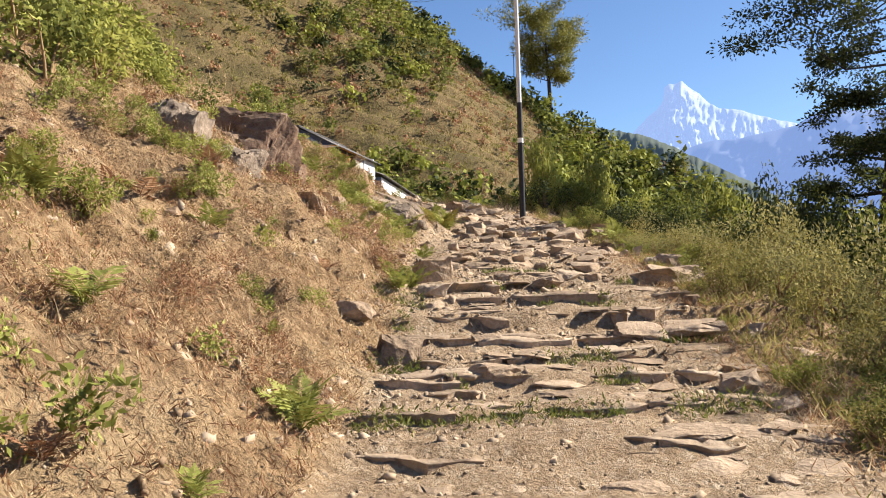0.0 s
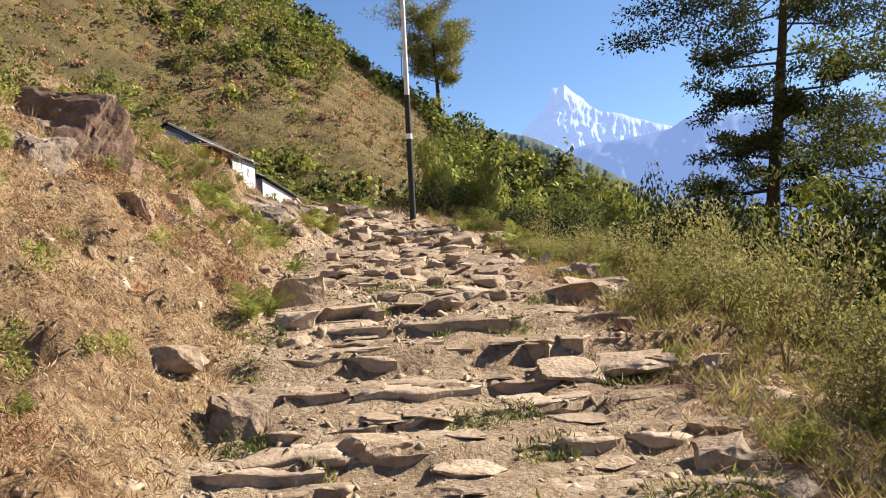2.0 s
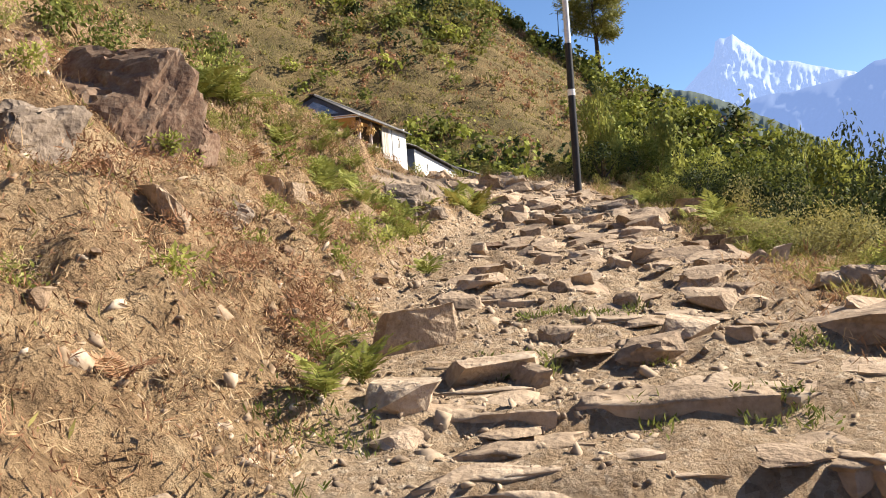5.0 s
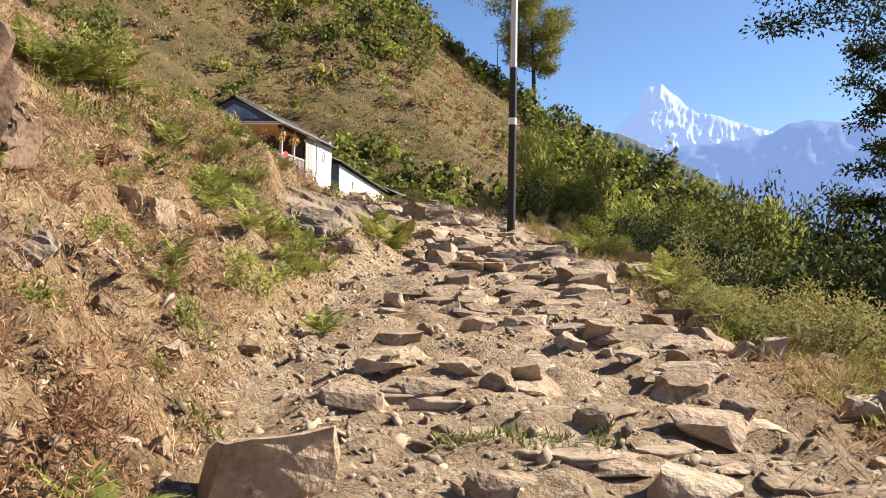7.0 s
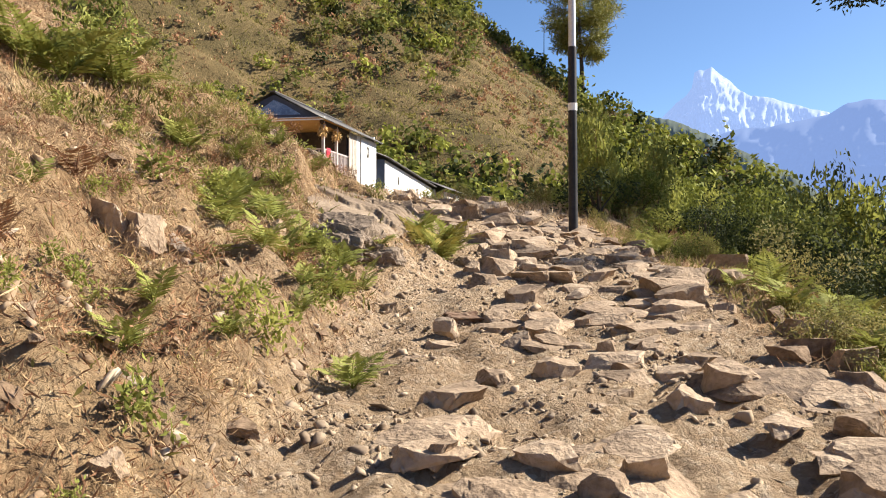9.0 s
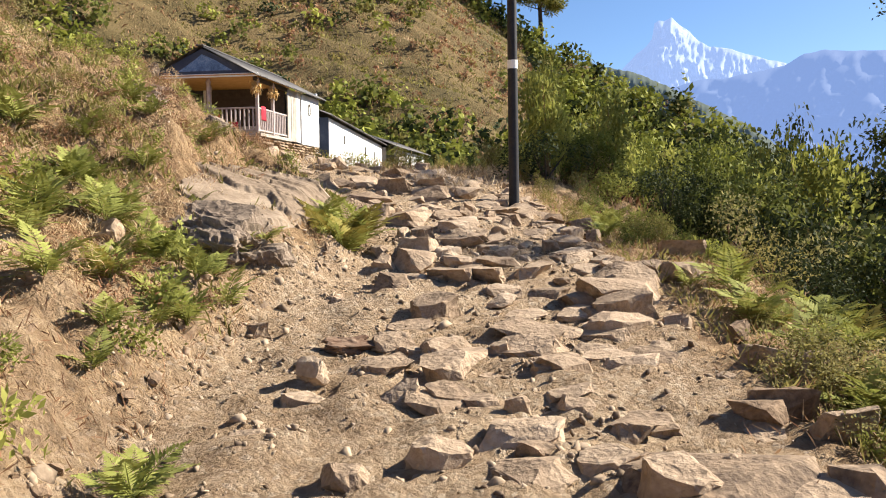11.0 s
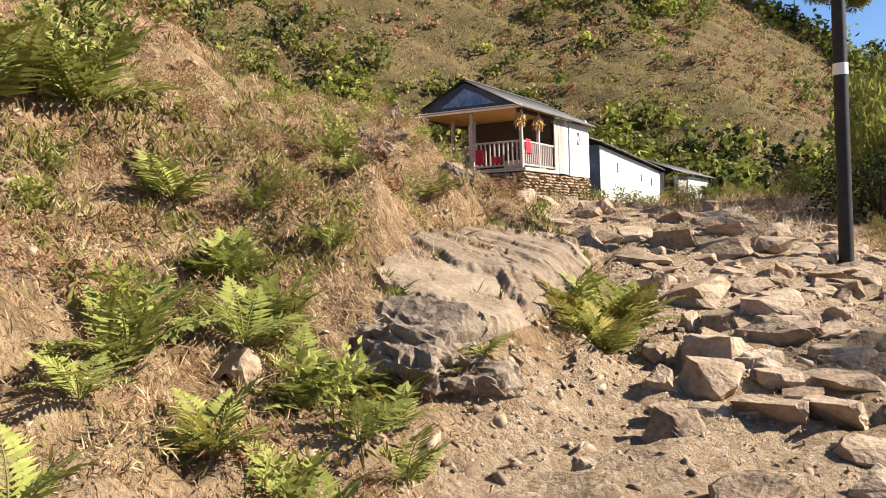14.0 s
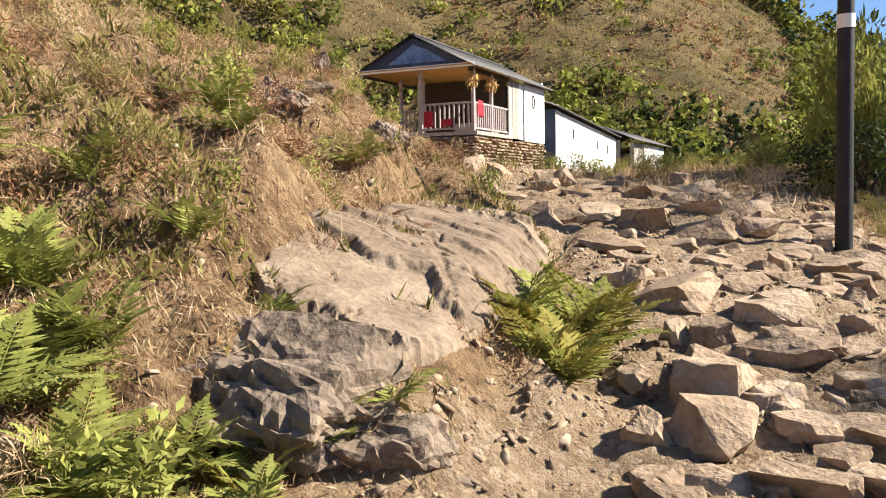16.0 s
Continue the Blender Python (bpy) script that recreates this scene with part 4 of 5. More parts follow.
FRONDS = {"green": [frond_mesh("frond", FERN, 1), frond_mesh("frond", FERN, 2)], "yellow": [frond_mesh("frond", FERNDRY, 3), frond_mesh("frond", FERN, 6)], "brown": [frond_mesh("frond", RUSSET, 4), frond_mesh("frond", RUSSET, 5)]}


def fern(x, y, h, tone, r, count=None):
    ob = thing("fern", pose(x, y, ground_at(x, y) - 0.01, 0, 0, r.uniform(0, 360)), {"green": "fresh green fern with arching fronds on the bank", "yellow": "yellowing fern clump with drooping fronds beside rock", "brown": "dead brown fern with curled fronds in dry grass"}[tone], "fern", "ferns on the slope")
    m = count or r.randint(6, 10)
    for k in range(m):
        s = h * r.uniform(1.0, 1.6)
        part("frond", r.choice(FRONDS[tone]), None, ob, "", pose(0, 0, 0, r.uniform(-15, 15), r.uniform(-50, -5), 360 * k / m + r.uniform(-20, 20)) @ Matrix.Scale(s, 4))
    return ob


FERNS = [(-0.59, 18.78, 0.27), (-0.49, 17.78, 0.31), (-0.56, 17.66, 0.26), (-0.58, 17.22, 0.32), (-0.32, 17.95, 0.22), (-0.01, 18.15, 0.23), (0.18, 18.36, 0.21), (-1.07, 17.58, 0.37), (-1.04, 17.94, 0.29), (-1.66, 20.22, 0.38), (-1.58, 18.77, 0.3), (-1.36, 18.03, 0.39), (-0.52, 17.16, 0.31), (-1.21, 17.74, 0.43), (-1.45, 17.97, 0.36), (-1.02, 16.13, 0.29), (-0.21, 15.28, 0.2), (-0.19, 16.09, 0.26), (-1.19, 16.67, 0.46)]
FERNS_LOW = [(-0.91, 15.08, 0.26), (-0.9, 13.0, 0.14), (-0.72, 13.49, 0.23), (-0.19, 15.04, 0.21), (-0.3, 13.5, 0.16), (0.3, 14.14, 0.25), (-0.57, 12.69, 0.22), (-3.23, 17.82, 0.7), (-2.98, 18.57, 0.7), (-3.5, 17.63, 0.7), (4.44, 16.36, 0.4), (5.0, 17.1, 0.4), (4.44, 17.27, 0.38), (0.11, 9.99, 0.3), (-0.13, 10.15, 0.3), (3.93, 12.06, 0.34), (-0.02, 9.59, 0.26), (-0.53, 5.32, 0.36), (-2.58, 6.34, 0.41), (-0.82, 4.07, 0.16), (-0.98, 6.91, 0.14), (-1.67, 5.05, 0.14)]
FERNS_ROCK = [(0.5, 20.0, 0.44), (0.68, 19.84, 0.5), (0.83, 19.66, 0.44), (0.94, 20.41, 0.62), (0.72, 20.2, 0.5)]
frng = random.Random(11)
for x, y, h in FERNS + FERNS_LOW:
    fern(x, y, h, "green", frng)
for x, y, h in FERNS_ROCK:
    fern(x, y, h, "yellow", frng, 12)
for k in range(48):
    y = frng.uniform(3, 25)
    x = float(trail_left(y)) - frng.uniform(0.5, 4.5)
    fern(x, y, frng.uniform(0.14, 0.34), frng.choice(["brown", "brown", "green"]), frng, 5)


# ---- shrubs and trees ----
def shrub_meshes(tone, mat, seed, leaves=900, leaf=0.10, slim=0.42, droop=0.2, lumps=10, flat=0.8):
    rng = np.random.default_rng(seed)
    p, d = crown_points(leaves, rng, lumps, flat, 0.7)
    L, W = leaf * rng.uniform(0.6, 1.3, leaves), leaf * slim * rng.uniform(0.7, 1.2, leaves)
    if tone in ("grove", "wood", "dark", "green"):
        f = clump_mesh("foliage", p, d, L, W, mat, rng, droop, 0.6)
    else:
        along = d * 0.7 + rng.normal(size=p.shape) * 0.6
        along[:, 2] += 0.35 - droop * 2
        f = leaves_mesh("foliage", p, along, L, W, mat, 0.12, rng)
    stems = []
    for k in range(7):
        e = p[rng.integers(0, leaves)] * 0.9
        stems.append((np.array([(0, 0, -0.05), e * (0.3, 0.3, 0.45), e]), (0.028, 0.02, 0.006)))
    mat = BARK if tone in ("dark", "wood") else TWIG
    if tone == "bamboo":
        return f, [tubes_mesh("stem", [st], mat, 5) for st in stems]
    return f, [tubes_mesh("stem", stems, mat, 5)]


KINDS = {
    "brush": [shrub_meshes("olive", RUSSET, 51, 270, 0.22, 0.13, 0.1, 9, 0.7), shrub_meshes("olive", STRAW, 52, 270, 0.26, 0.09, 0.0, 9, 0.8), shrub_meshes("olive", RUSSET, 53, 250, 0.18, 0.2, 0.2, 8, 0.6)],
    "weed": [shrub_meshes("olive", FERN, 54, 160, 0.24, 0.45, 0.1, 6, 0.8), shrub_meshes("olive", LEAFBRIGHT, 55, 160, 0.22, 0.4, 0.1, 6, 0.9)],
    "scrub": [shrub_meshes("scrub", LEAFOLIVE, 57, 800, 0.085, 0.4, 0.1, 14, 1.0), shrub_meshes("scrub", LEAFSCRUB, 58, 800, 0.08, 0.4, 0.0, 12, 1.1), shrub_meshes("scrub", LEAFSCRUB, 59, 800, 0.08, 0.45, 0.1, 12, 1.0)],
    "green": [shrub_meshes("green", LEAF, 31, 800, 0.12, 0.45), shrub_meshes("green", LEAF, 32, 800, 0.11, 0.4)],
    "olive": [shrub_meshes("olive", LEAFOLIVE, 33, 900, 0.10, 0.35), shrub_meshes("olive", LEAFOLIVE, 34, 900, 0.11, 0.3)],
    "bright": [shrub_meshes("bright", LEAFBRIGHT, 35, 900, 0.13, 0.35, 0.35), shrub_meshes("bright", FERN, 36, 800, 0.13, 0.4, 0.1)],
    "dark": [shrub_meshes("dark", LEAFDARK, 37, 800, 0.09, 0.5), shrub_meshes("dark", LEAFDARK, 38, 800, 0.085, 0.5)],
    "bamboo": [shrub_meshes("bamboo", LEAFBRIGHT, 39, 1300, 0.15, 0.36, 0.2, 10, 1.1), shrub_meshes("bamboo", LEAFBRIGHT, 40, 1300, 0.14, 0.36, 0.2, 9, 1.2)],
    "grove": [shrub_meshes("grove", LEAF, 44, 1700, 0.088, 0.5, 0.2, 11, 1.0), shrub_meshes("grove", LEAFGROVE, 45, 1700, 0.09, 0.45, 0.3, 14, 1.0), shrub_meshes("grove", LEAFGROVE, 46, 1700, 0.086, 0.5, 0.2, 12, 1.1)],
    "wood": [shrub_meshes("wood", LEAFDARK, 41, 1150, 0.09, 0.55, 0.2, 18, 1.0), shrub_meshes("wood", LEAF, 42, 1150, 0.09, 0.5, 0.2, 18, 1.0), shrub_meshes("wood", LEAFDARK, 43, 1150, 0.09, 0.55, 0.2, 20, 1.1)],
}
WORDS = {"brush": "rust-brown dead brush tangled in dry grass", "weed": "small yellow-green leafy weed on the bank", "grove": "sunlit green broadleaf tree on the hill flank", "scrub": "bushy olive-green wayside bush at the trail edge", "green": "leafy green shrub growing on the slope", "olive": "dry olive-brown scrub bush on the slope", "bright": "bright yellow-green leafy shrub on the slope", "dark": "dark green bush in half shade", "bamboo": "feathery light-green bamboo clump behind the trail", "wood": "dense dark green broadleaf tree on the lower slope"}


def shrub(kind, x, y, r, h=None, rr=frng):
    name, cat = ("dead_brush", "dead plants") if kind == "brush" else ("weed", "weed") if kind == "weed" else ("bamboo_clump", "bamboo") if kind == "bamboo" else ("small_tree", "tree") if kind in ("wood", "grove") else ("scrub_bush", "bush") if kind in ("olive", "scrub") else ("shrub", "shrub")
    ob = thing(name, pose(x, y, ground_at(x, y) - 0.03 * r, 0, 0, rr.uniform(0, 360)), WORDS[kind], cat, name.replace("_", " ") + "s")
    f, b = rr.choice(KINDS[kind])
    s = Matrix.Diagonal((r * rr.uniform(0.85, 1.15), r * rr.uniform(0.85, 1.15), h or r, 1))
    part("foliage", f, None, ob, "", s)
    if kind not in ("brush", "weed"):
        for stem in b:
            part("stem", stem, None, ob, "", s)
    return ob


SHRUBS = [(-0.29, 16.53, 0.3), (0.07, 17.14, 0.3), (-0.14, 17.03, 0.26), (-2.05, 18.33, 0.4), (-0.59, 16.45, 0.3), (-0.06, 16.44, 0.3), (-0.5, 15.22, 0.3), (-0.11, 17.54, 0.26), (-0.89, 17.25, 0.34), (-0.27, 17.81, 0.26), (-1.59, 17.3, 0.4), (-2.38, 6.93, 0.36), (-2.01, 8.7, 0.3), (-2.85, 7.02, 0.28), (-1.23, 7.46, 0.18), (-1.93, 8.87, 0.26), (-1.3, 19.93, 0.22), (-1.09, 21.74, 0.3)]
for x, y, r in SHRUBS:
    if y > 14:
        fern(x, y, r * 1.05, frng.choice(["green", "green", "yellow"]), frng)
    else:
        shrub("bright", x, y, r)
for x, y, r in [(-3.9, 9.6, 0.95), (-4.6, 9.0, 1.0), (-3.95, 11.2, 0.9), (-4.8, 10.8, 1.1), (-5.4, 9.6, 1.2), (-3.2, 18.3, 0.7), (-3.6, 19.2, 0.8), (-4.4, 13.6, 0.9), (-4.2, 16.4, 0.8), (-5.0, 18.0, 1.0)]:
    shrub(frng.choice(["green", "bright", "bright"]), x, y, r)
for x, y, r in [(-4.3, 11.9, 1.0), (-4.9, 12.2, 1.2), (-4.1, 12.6, 0.8), (-5.4, 11.4, 1.2), (-3.7, 12.9, 0.6)]:
    shrub(frng.choice(["bright", "scrub", "bright"]), x, y, r)
for k in range(16):
    shrub(frng.choice(["weed", "bright", "weed"]), frng.uniform(-3.4, -1.9), frng.uniform(8.2, 9.8), frng.uniform(0.14, 0.3))
for k in range(34):
    y = frng.uniform(9, 27)
    x = float(trail_left(y)) - frng.uniform(3.2, 9)
    shrub(frng.choice(["olive", "brush", "scrub", "brush"]), x, y, frng.uniform(0.25, 0.6))
for k in range(90):
    y = frng.uniform(3.5, 27)
    shrub(frng.choice(["olive", "bright", "green", "olive"]), float(trail_right(y)) + frng.uniform(0.1, 1.4), y, frng.uniform(0.1, 0.32))
for k in range(330):
    y = frng.uniform(2.0, 26.5)
    x = float(trail_left(y)) - 0.2 - 4.2 * frng.random() ** 1.2
    if fbm(np.array([x * 0.9]), np.array([y * 0.9]), 3, 140)[0] < -0.12 or 18.3 < y < 23.5 and x > -0.95:
        continue
    shrub(frng.choice(["brush", "brush", "brush", "weed"]), x, y, frng.uniform(0.10, 0.32))
for k in range(150):
    y = frng.uniform(15.5, 26.0)
    x = float(trail_left(y)) - 0.5 - 3.6 * frng.random()
    if 18.0 < y < 23.5 and x > -0.95:
        continue
    shrub(frng.choice(["brush", "weed", "brush", "brush", "olive"]), x, y, frng.uniform(0.08, 0.24))
for k in range(18):
    y = frng.uniform(7.5, 13.5)
    r = frng.uniform(0.3, 0.62)
    shrub(frng.choice(["olive", "scrub", "olive", "brush"]), float(trail_right(y)) + 0.5 + frng.uniform(0.2, 2.2), y, r, r * frng.uniform(0.9, 1.3))
# tall wayside bushes along the outer edge
for k in range(74):
    y = frng.uniform(4.6, 17.0)
    dx = 0.3 + 2.4 * frng.random()
    x = float(trail_right(y)) + dx
    if y < 9.5 and dx < 1.1:
        continue
    h = (0.30 + 0.27 * dx) * frng.uniform(0.7, 1.15) * (1.0 if y < 13 else 0.75)
    shrub(frng.choice(["scrub", "scrub", "scrub", "olive"]), x, y, 0.34 + 0.16 * dx, h)
# the outer slope
for k in range(130):
    y = frng.uniform(4.5, 34)
    dx = frng.uniform(0.7, 9.5)
    x = float(trail_right(y)) + dx
    r = min(0.25 + 0.16 * dx, 1.15) * frng.uniform(0.7, 1.15)
    shrub(frng.choice(["scrub", "olive", "scrub", "bright"] if dx < 1.6 or y < 13 else ["dark", "green", "dark", "wood"]), x, y, r, r * frng.uniform(0.8, 1.15))
for k in range(48):
    y = frng.uniform(27.5, 56)
    kind = frng.choice(["bamboo", "bamboo", "dark", "grove", "dark"])
    r, h = (frng.uniform(0.7, 1.3), frng.uniform(1.4, 2.5)) if kind == "bamboo" else (frng.uniform(0.9, 1.5), frng.uniform(0.7, 1.3))
    shrub(kind, frng.uniform(4.5, 12) + 0.12 * (y - 29), y, r, h)
for k in range(46):
    y = frng.uniform(28.5, 46)
    x = frng.uniform(-1.5, 9) if y < 38 else frng.uniform(0.5, 10)
    shrub(frng.choice(["olive", "green", "olive", "bright"]), x, y, frng.uniform(0.2, 0.55) if x < 4 else frng.uniform(0.4, 0.9))


# ferns and a few low trees past the outer edge
for k in range(22):
    y = frng.uniform(13.5, 25)
    fern(float(trail_right(y)) + frng.uniform(0.35, 1.5), y, frng.uniform(0.2, 0.42), frng.choice(["green", "green", "yellow"]), frng)
for x, y, r, h in [(9.1, 23.6, 1.7, 1.5), (10.6, 21.0, 1.8, 1.7), (8.4, 26.8, 1.5, 1.3), (11.5, 25.5, 2.0, 1.9), (7.4, 21.8, 1.1, 0.9), (12.8, 22.5, 2.1, 2.0)]:
    shrub("wood", x, y, r, h)


def wood_tree(x, y, cap, kind="wood"):
    """A crown on the falling slope that tops out at a slope of cap, seen from the trail's start."""
    top = 1.5 + cap * math.hypot(x, y)
    h = max((top - ground_at(x, y)) / 1.5, 0.8) * frng.uniform(0.75, 1.05)
    shrub(kind, x, y, min(max(h * 0.8, 1.0), 3.2), h)


for k in range(52):
    y = frng.uniform(36, 84)
    x = frng.uniform(8, 25) + 0.2 * (y - 30)
    wood_tree(x, y, 0.08, "grove" if x < 17 + 0.1 * y else "wood")
for k in range(68):
    a = radians(frng.uniform(15, 46))
    D = frng.uniform(21, 46)
    wood_tree(0.5 + D * math.sin(a), D * math.cos(a), 0.07, frng.choice(["wood", "wood", "grove", "wood", "scrub"]))

# dead brush and weeds low on the near bank
wrng = random.Random(29)
for k in range(95):
    y = wrng.uniform(2.2, 13.0)
    x = float(trail_left(y)) - 0.25 - 2.6 * wrng.random()
    shrub("weed" if k % 5 == 0 else "brush", x, y, wrng.uniform(0.08, 0.24), rr=wrng)

# scrub on the far hillside, denser in bands and towards the ridge
n = 14000
hx, hy = RNG.uniform(-75, 48, n), RNG.uniform(FOOT - 2, 150, n)
up = np.clip((hy - FOOT) / (ridge_y(hx) - FOOT), 0, 1.2)
upper = smooth((up - 0.46) / 0.14) * smooth((9 - hx) / 9)
crest = smooth((up - 0.86) / 0.08)
flank = smooth((hx - 0.135 * hy - 1) / 5)
foot = 0.75 * smooth((0.30 - up) / 0.14)
dens = np.maximum.reduce([upper, crest, flank, foot]) * 0.85 + 0.8 * fbm(hx * 0.07, hy * 0.07, 4, 131) - 0.06
ok = (dens > RNG.uniform(0.05, 0.66, n)) & (hy < ridge_y(hx) + 4)
hx, hy = hx[ok][:2300], hy[ok][:2300]


def thicket(name, x, y, radius, leaves, mat, label, leaf=0.27):
    at, d = [], []
    z = height(x, y)
    for k in range(len(x)):
        p, dd = crown_points(leaves, RNG, 9, 0.85, 0.6, 0.5)
        at.append(p * radius[k] * RNG.uniform(0.85, 1.15, 3) + np.array([x[k], y[k], z[k] - 0.15 * radius[k]]))
        d.append(dd)
    at, d = np.concatenate(at), np.concatenate(d)
    m = len(at)
    ob = new(name, clump_mesh(name, at, d, np.repeat(radius, leaves) * leaf * RNG.uniform(0.7, 1.4, m), np.repeat(radius, leaves) * leaf * 0.7, mat, RNG, 0.1, 0.5))
    return tagged(ob, label, "bushes", kind="stuff")


kindof = RNG.uniform(0, 1, len(hx)) + 0.25 * smooth((hx - 5) / 15)
rad = RNG.uniform(0.9, 2.5, len(hx)) * (1 + 0.3 * smooth((hx - 12) / 12))
for lo, hi, mat, label in ((-1, 0.30, LEAFOLIVE, "olive-brown scrub on the far hillside"), (0.30, 0.52, LEAFGROVE, "sunlit green bushes on the far hillside"), (0.52, 0.78, LEAF, "green bushes on the far hillside"), (0.78, 0.90, LEAFDARK, "dark bushes along the far hillside"), (0.90, 2, LEAFGROVE, "bright green bushes on the far hillside")):
    s = (kindof >= lo) & (kindof < hi)
    thicket("hillside_bushes", hx[s], hy[s], rad[s], 68, mat, label, 0.28)
n = 6000
sx, sy = RNG.uniform(-60, 40, n), RNG.uniform(44, 140, n)
ok = (sy < ridge_y(sx)) & ((sx < -9) | (sy > 69)) & (fbm(sx * 0.1, sy * 0.1, 4, 151) > RNG.uniform(-0.25, 0.2, n))
sx, sy = sx[ok], sy[ok]
low = RNG.uniform(0, 1, len(sx))
for lo, hi, mat, label in ((0, 0.45, LEAFOLIVE, "low olive scrub dotted over the far hillside"), (0.45, 0.92, RUSSET, "low russet scrub dotted over the far hillside"), (0.92, 1.1, LEAF, "low green scrub dotted over the far hillside")):
    s = (low >= lo) & (low < hi)
    thicket("hillside_scrub", sx[s], sy[s], RNG.uniform(0.25, 0.95, s.sum()), 17, mat, label, 0.48)
# dry tufts that give the far slope its grain
n = 64000
tx, ty = RNG.uniform(-60, 40, n), 30 + 112 * RNG.uniform(0, 1, n) ** 1.2
ok = (ty < ridge_y(tx)) & ((tx < trail_left(ty)) | (ty > 69) | (tx > trail_right(ty) + 1))
tx, ty = tx[ok], ty[ok]
tone = fbm(tx * 0.12, ty * 0.12, 4, 141)
for lo, hi, mat, label in ((-9, -0.06, STRAW, "dry grass tufts on the far hillside"), (-0.06, 0.02, RUSSET, "rusty dead growth on the far hillside"), (0.02, 9, LEAFOLIVE, "olive dry tufts on the far hillside")):
    s = (tone >= lo) & (tone < hi)
    scatter("hillside_tufts", tx[s], ty[s], RNG.uniform(0.25, 0.7, s.sum()), RNG.uniform(0.05, 0.15, s.sum()), 0.4, mat, label)


# ---- the large tree, the pine on the skyline ----
def tree(name, x, y, height_m, spread, trunk_r, leaf_mat, leaves, leaf, slim, label, seed, first=0.2, limbs=26, bare=0.0, upward=0.35, z=None, lump=0.2):
    rng = np.random.default_rng(seed)
    ob = thing(name, pose(x, y, ground_at(x, y) - 0.3 if z is None else z), label, "tree")
    hs = np.linspace(0, 1, 9)
    wob = np.stack([0.02 * height_m * np.sin(hs * 4 + seed), 0.02 * height_m * np.cos(hs * 3.1), hs * height_m], -1)
    wob[0, :2] = 0
    part("trunk", tubes_mesh("trunk", [(wob, trunk_r * (1 - 0.9 * hs) ** 0.9 + 0.01)], BARK, 10), None, ob)
    tips = []
    for k in range(limbs):
        s = first + (0.97 - first) * (k + rng.uniform(0, 1)) / limbs
        root = np.array([np.interp(s, hs, wob[:, i]) for i in range(3)])
        a = k * 2.4 + rng.uniform(-0.5, 0.5)
        reach = spread * rng.uniform(0.6, 1.1) * math.sin(math.pi * min(1, 0.22 + 0.8 * (1 - s) ** 0.8))
        end = root + np.array([math.cos(a) * reach, math.sin(a) * reach, reach * upward * rng.uniform(0.2, 1.2)])
        mid = (root + end) / 2 + np.array([0, 0, -0.06 * reach]) + rng.normal(size=3) * 0.06 * reach
        r0 = trunk_r * 0.34 * (1.1 - s)
        limb = [(np.array([root, mid, end]), (r0, r0 * 0.6, 0.012))]
        for j in range(6):
            f = rng.uniform(0.3, 1.0)
            b = root * (1 - f) ** 2 + 2 * mid * f * (1 - f) + end * f * f
            e2 = b + rng.normal(size=3) * np.array([0.3, 0.3, 0.16]) * reach * 0.8 + np.array([0, 0, 0.05 * reach])
            limb.append((np.array([b, (b + e2) / 2 + rng.normal(size=3) * 0.03, e2]), (r0 * 0.35, r0 * 0.2, 0.006)))
            tips += [(b * (1 - g) + e2 * g, reach) for g in (0.45, 0.75, 1.0)]
        tips.append((end, reach))
        part("limb", tubes_mesh("limb", limb, BARK, 5), None, ob)
    T = np.array([t for t, _ in tips])
    R = np.array([0.25 + lump * r for _, r in tips])
    i = rng.integers(0, len(T), leaves)
    d = rng.normal(size=(leaves, 3))
    d /= np.linalg.norm(d, axis=1)[:, None]
    p = T[i] + d * (R[i] * rng.uniform(0.1, 1, leaves))[:, None] * np.array([1, 1, 0.45])
    along = d + rng.normal(size=d.shape) * 0.5
    me = leaves_mesh("crown", p, along, leaf * rng.uniform(0.6, 1.3, leaves), leaf * slim, leaf_mat, 0.1, rng)
    part("crown", me, None, ob)
    return ob


tree("broadleaf_tree", 22.9, 37.6, 24.0, 6.6, 0.42, LEAFDARK, 46000, 0.21, 0.5, "tall dark broadleaf tree with open layered branches", 61, 0.30, 30, upward=0.22, lump=0.13)
tree("broadleaf_tree", 17.4, 23.6, 13.0, 4.2, 0.15, LEAF, 12000, 0.17, 0.45, "slender green broadleaf tree on the lower slope", 62, 0.3, 20, lump=0.14)
tree("broadleaf_tree", 13.6, 9.6, 11.0, 2.8, 0.14, LEAF, 3500, 0.16, 0.45, "thin green broadleaf tree that throws dappled shade", 66, 0.45, 14, lump=0.12)
tree("broadleaf_tree", 14.2, 16.0, 10.5, 2.8, 0.14, LEAF, 3500, 0.16, 0.45, "thin green broadleaf tree below the trail", 67, 0.45, 14, lump=0.12)
tree("pine_tree", 23.6, 138.0, 17.5, 7.0, 0.42, PINE, 18000, 0.7, 0.2, "lone windswept pine on the ridge against the sky", 64, 0.34, 26, upward=0.75, lump=0.26, z=25.2)


# ---- the power pole ----
STEEL = material("galvanised_steel", [(0.42, 0.43, 0.44), (0.55, 0.56, 0.57), (0.66, 0.67, 0.68)], 5, 4, 0.5, 0.1, 40, metal=0.3)
BLACK = material("black_tar_paint", [(0.012, 0.012, 0.014), (0.025, 0.025, 0.028), (0.05, 0.048, 0.045)], 8, 5, 0.6, 0.2, 40)
WHITE = material("white_paint", [(0.6, 0.6, 0.58), (0.78, 0.78, 0.76), (0.84, 0.84, 0.82)], 6, 4, 0.7, 0.1, 40)
POLE = (3.36, 24.1)
pole = thing("power_pole", pose(*POLE, 2.55, 0, -0.6, 0), "slim steel power pole with black lower half", "utility pole")


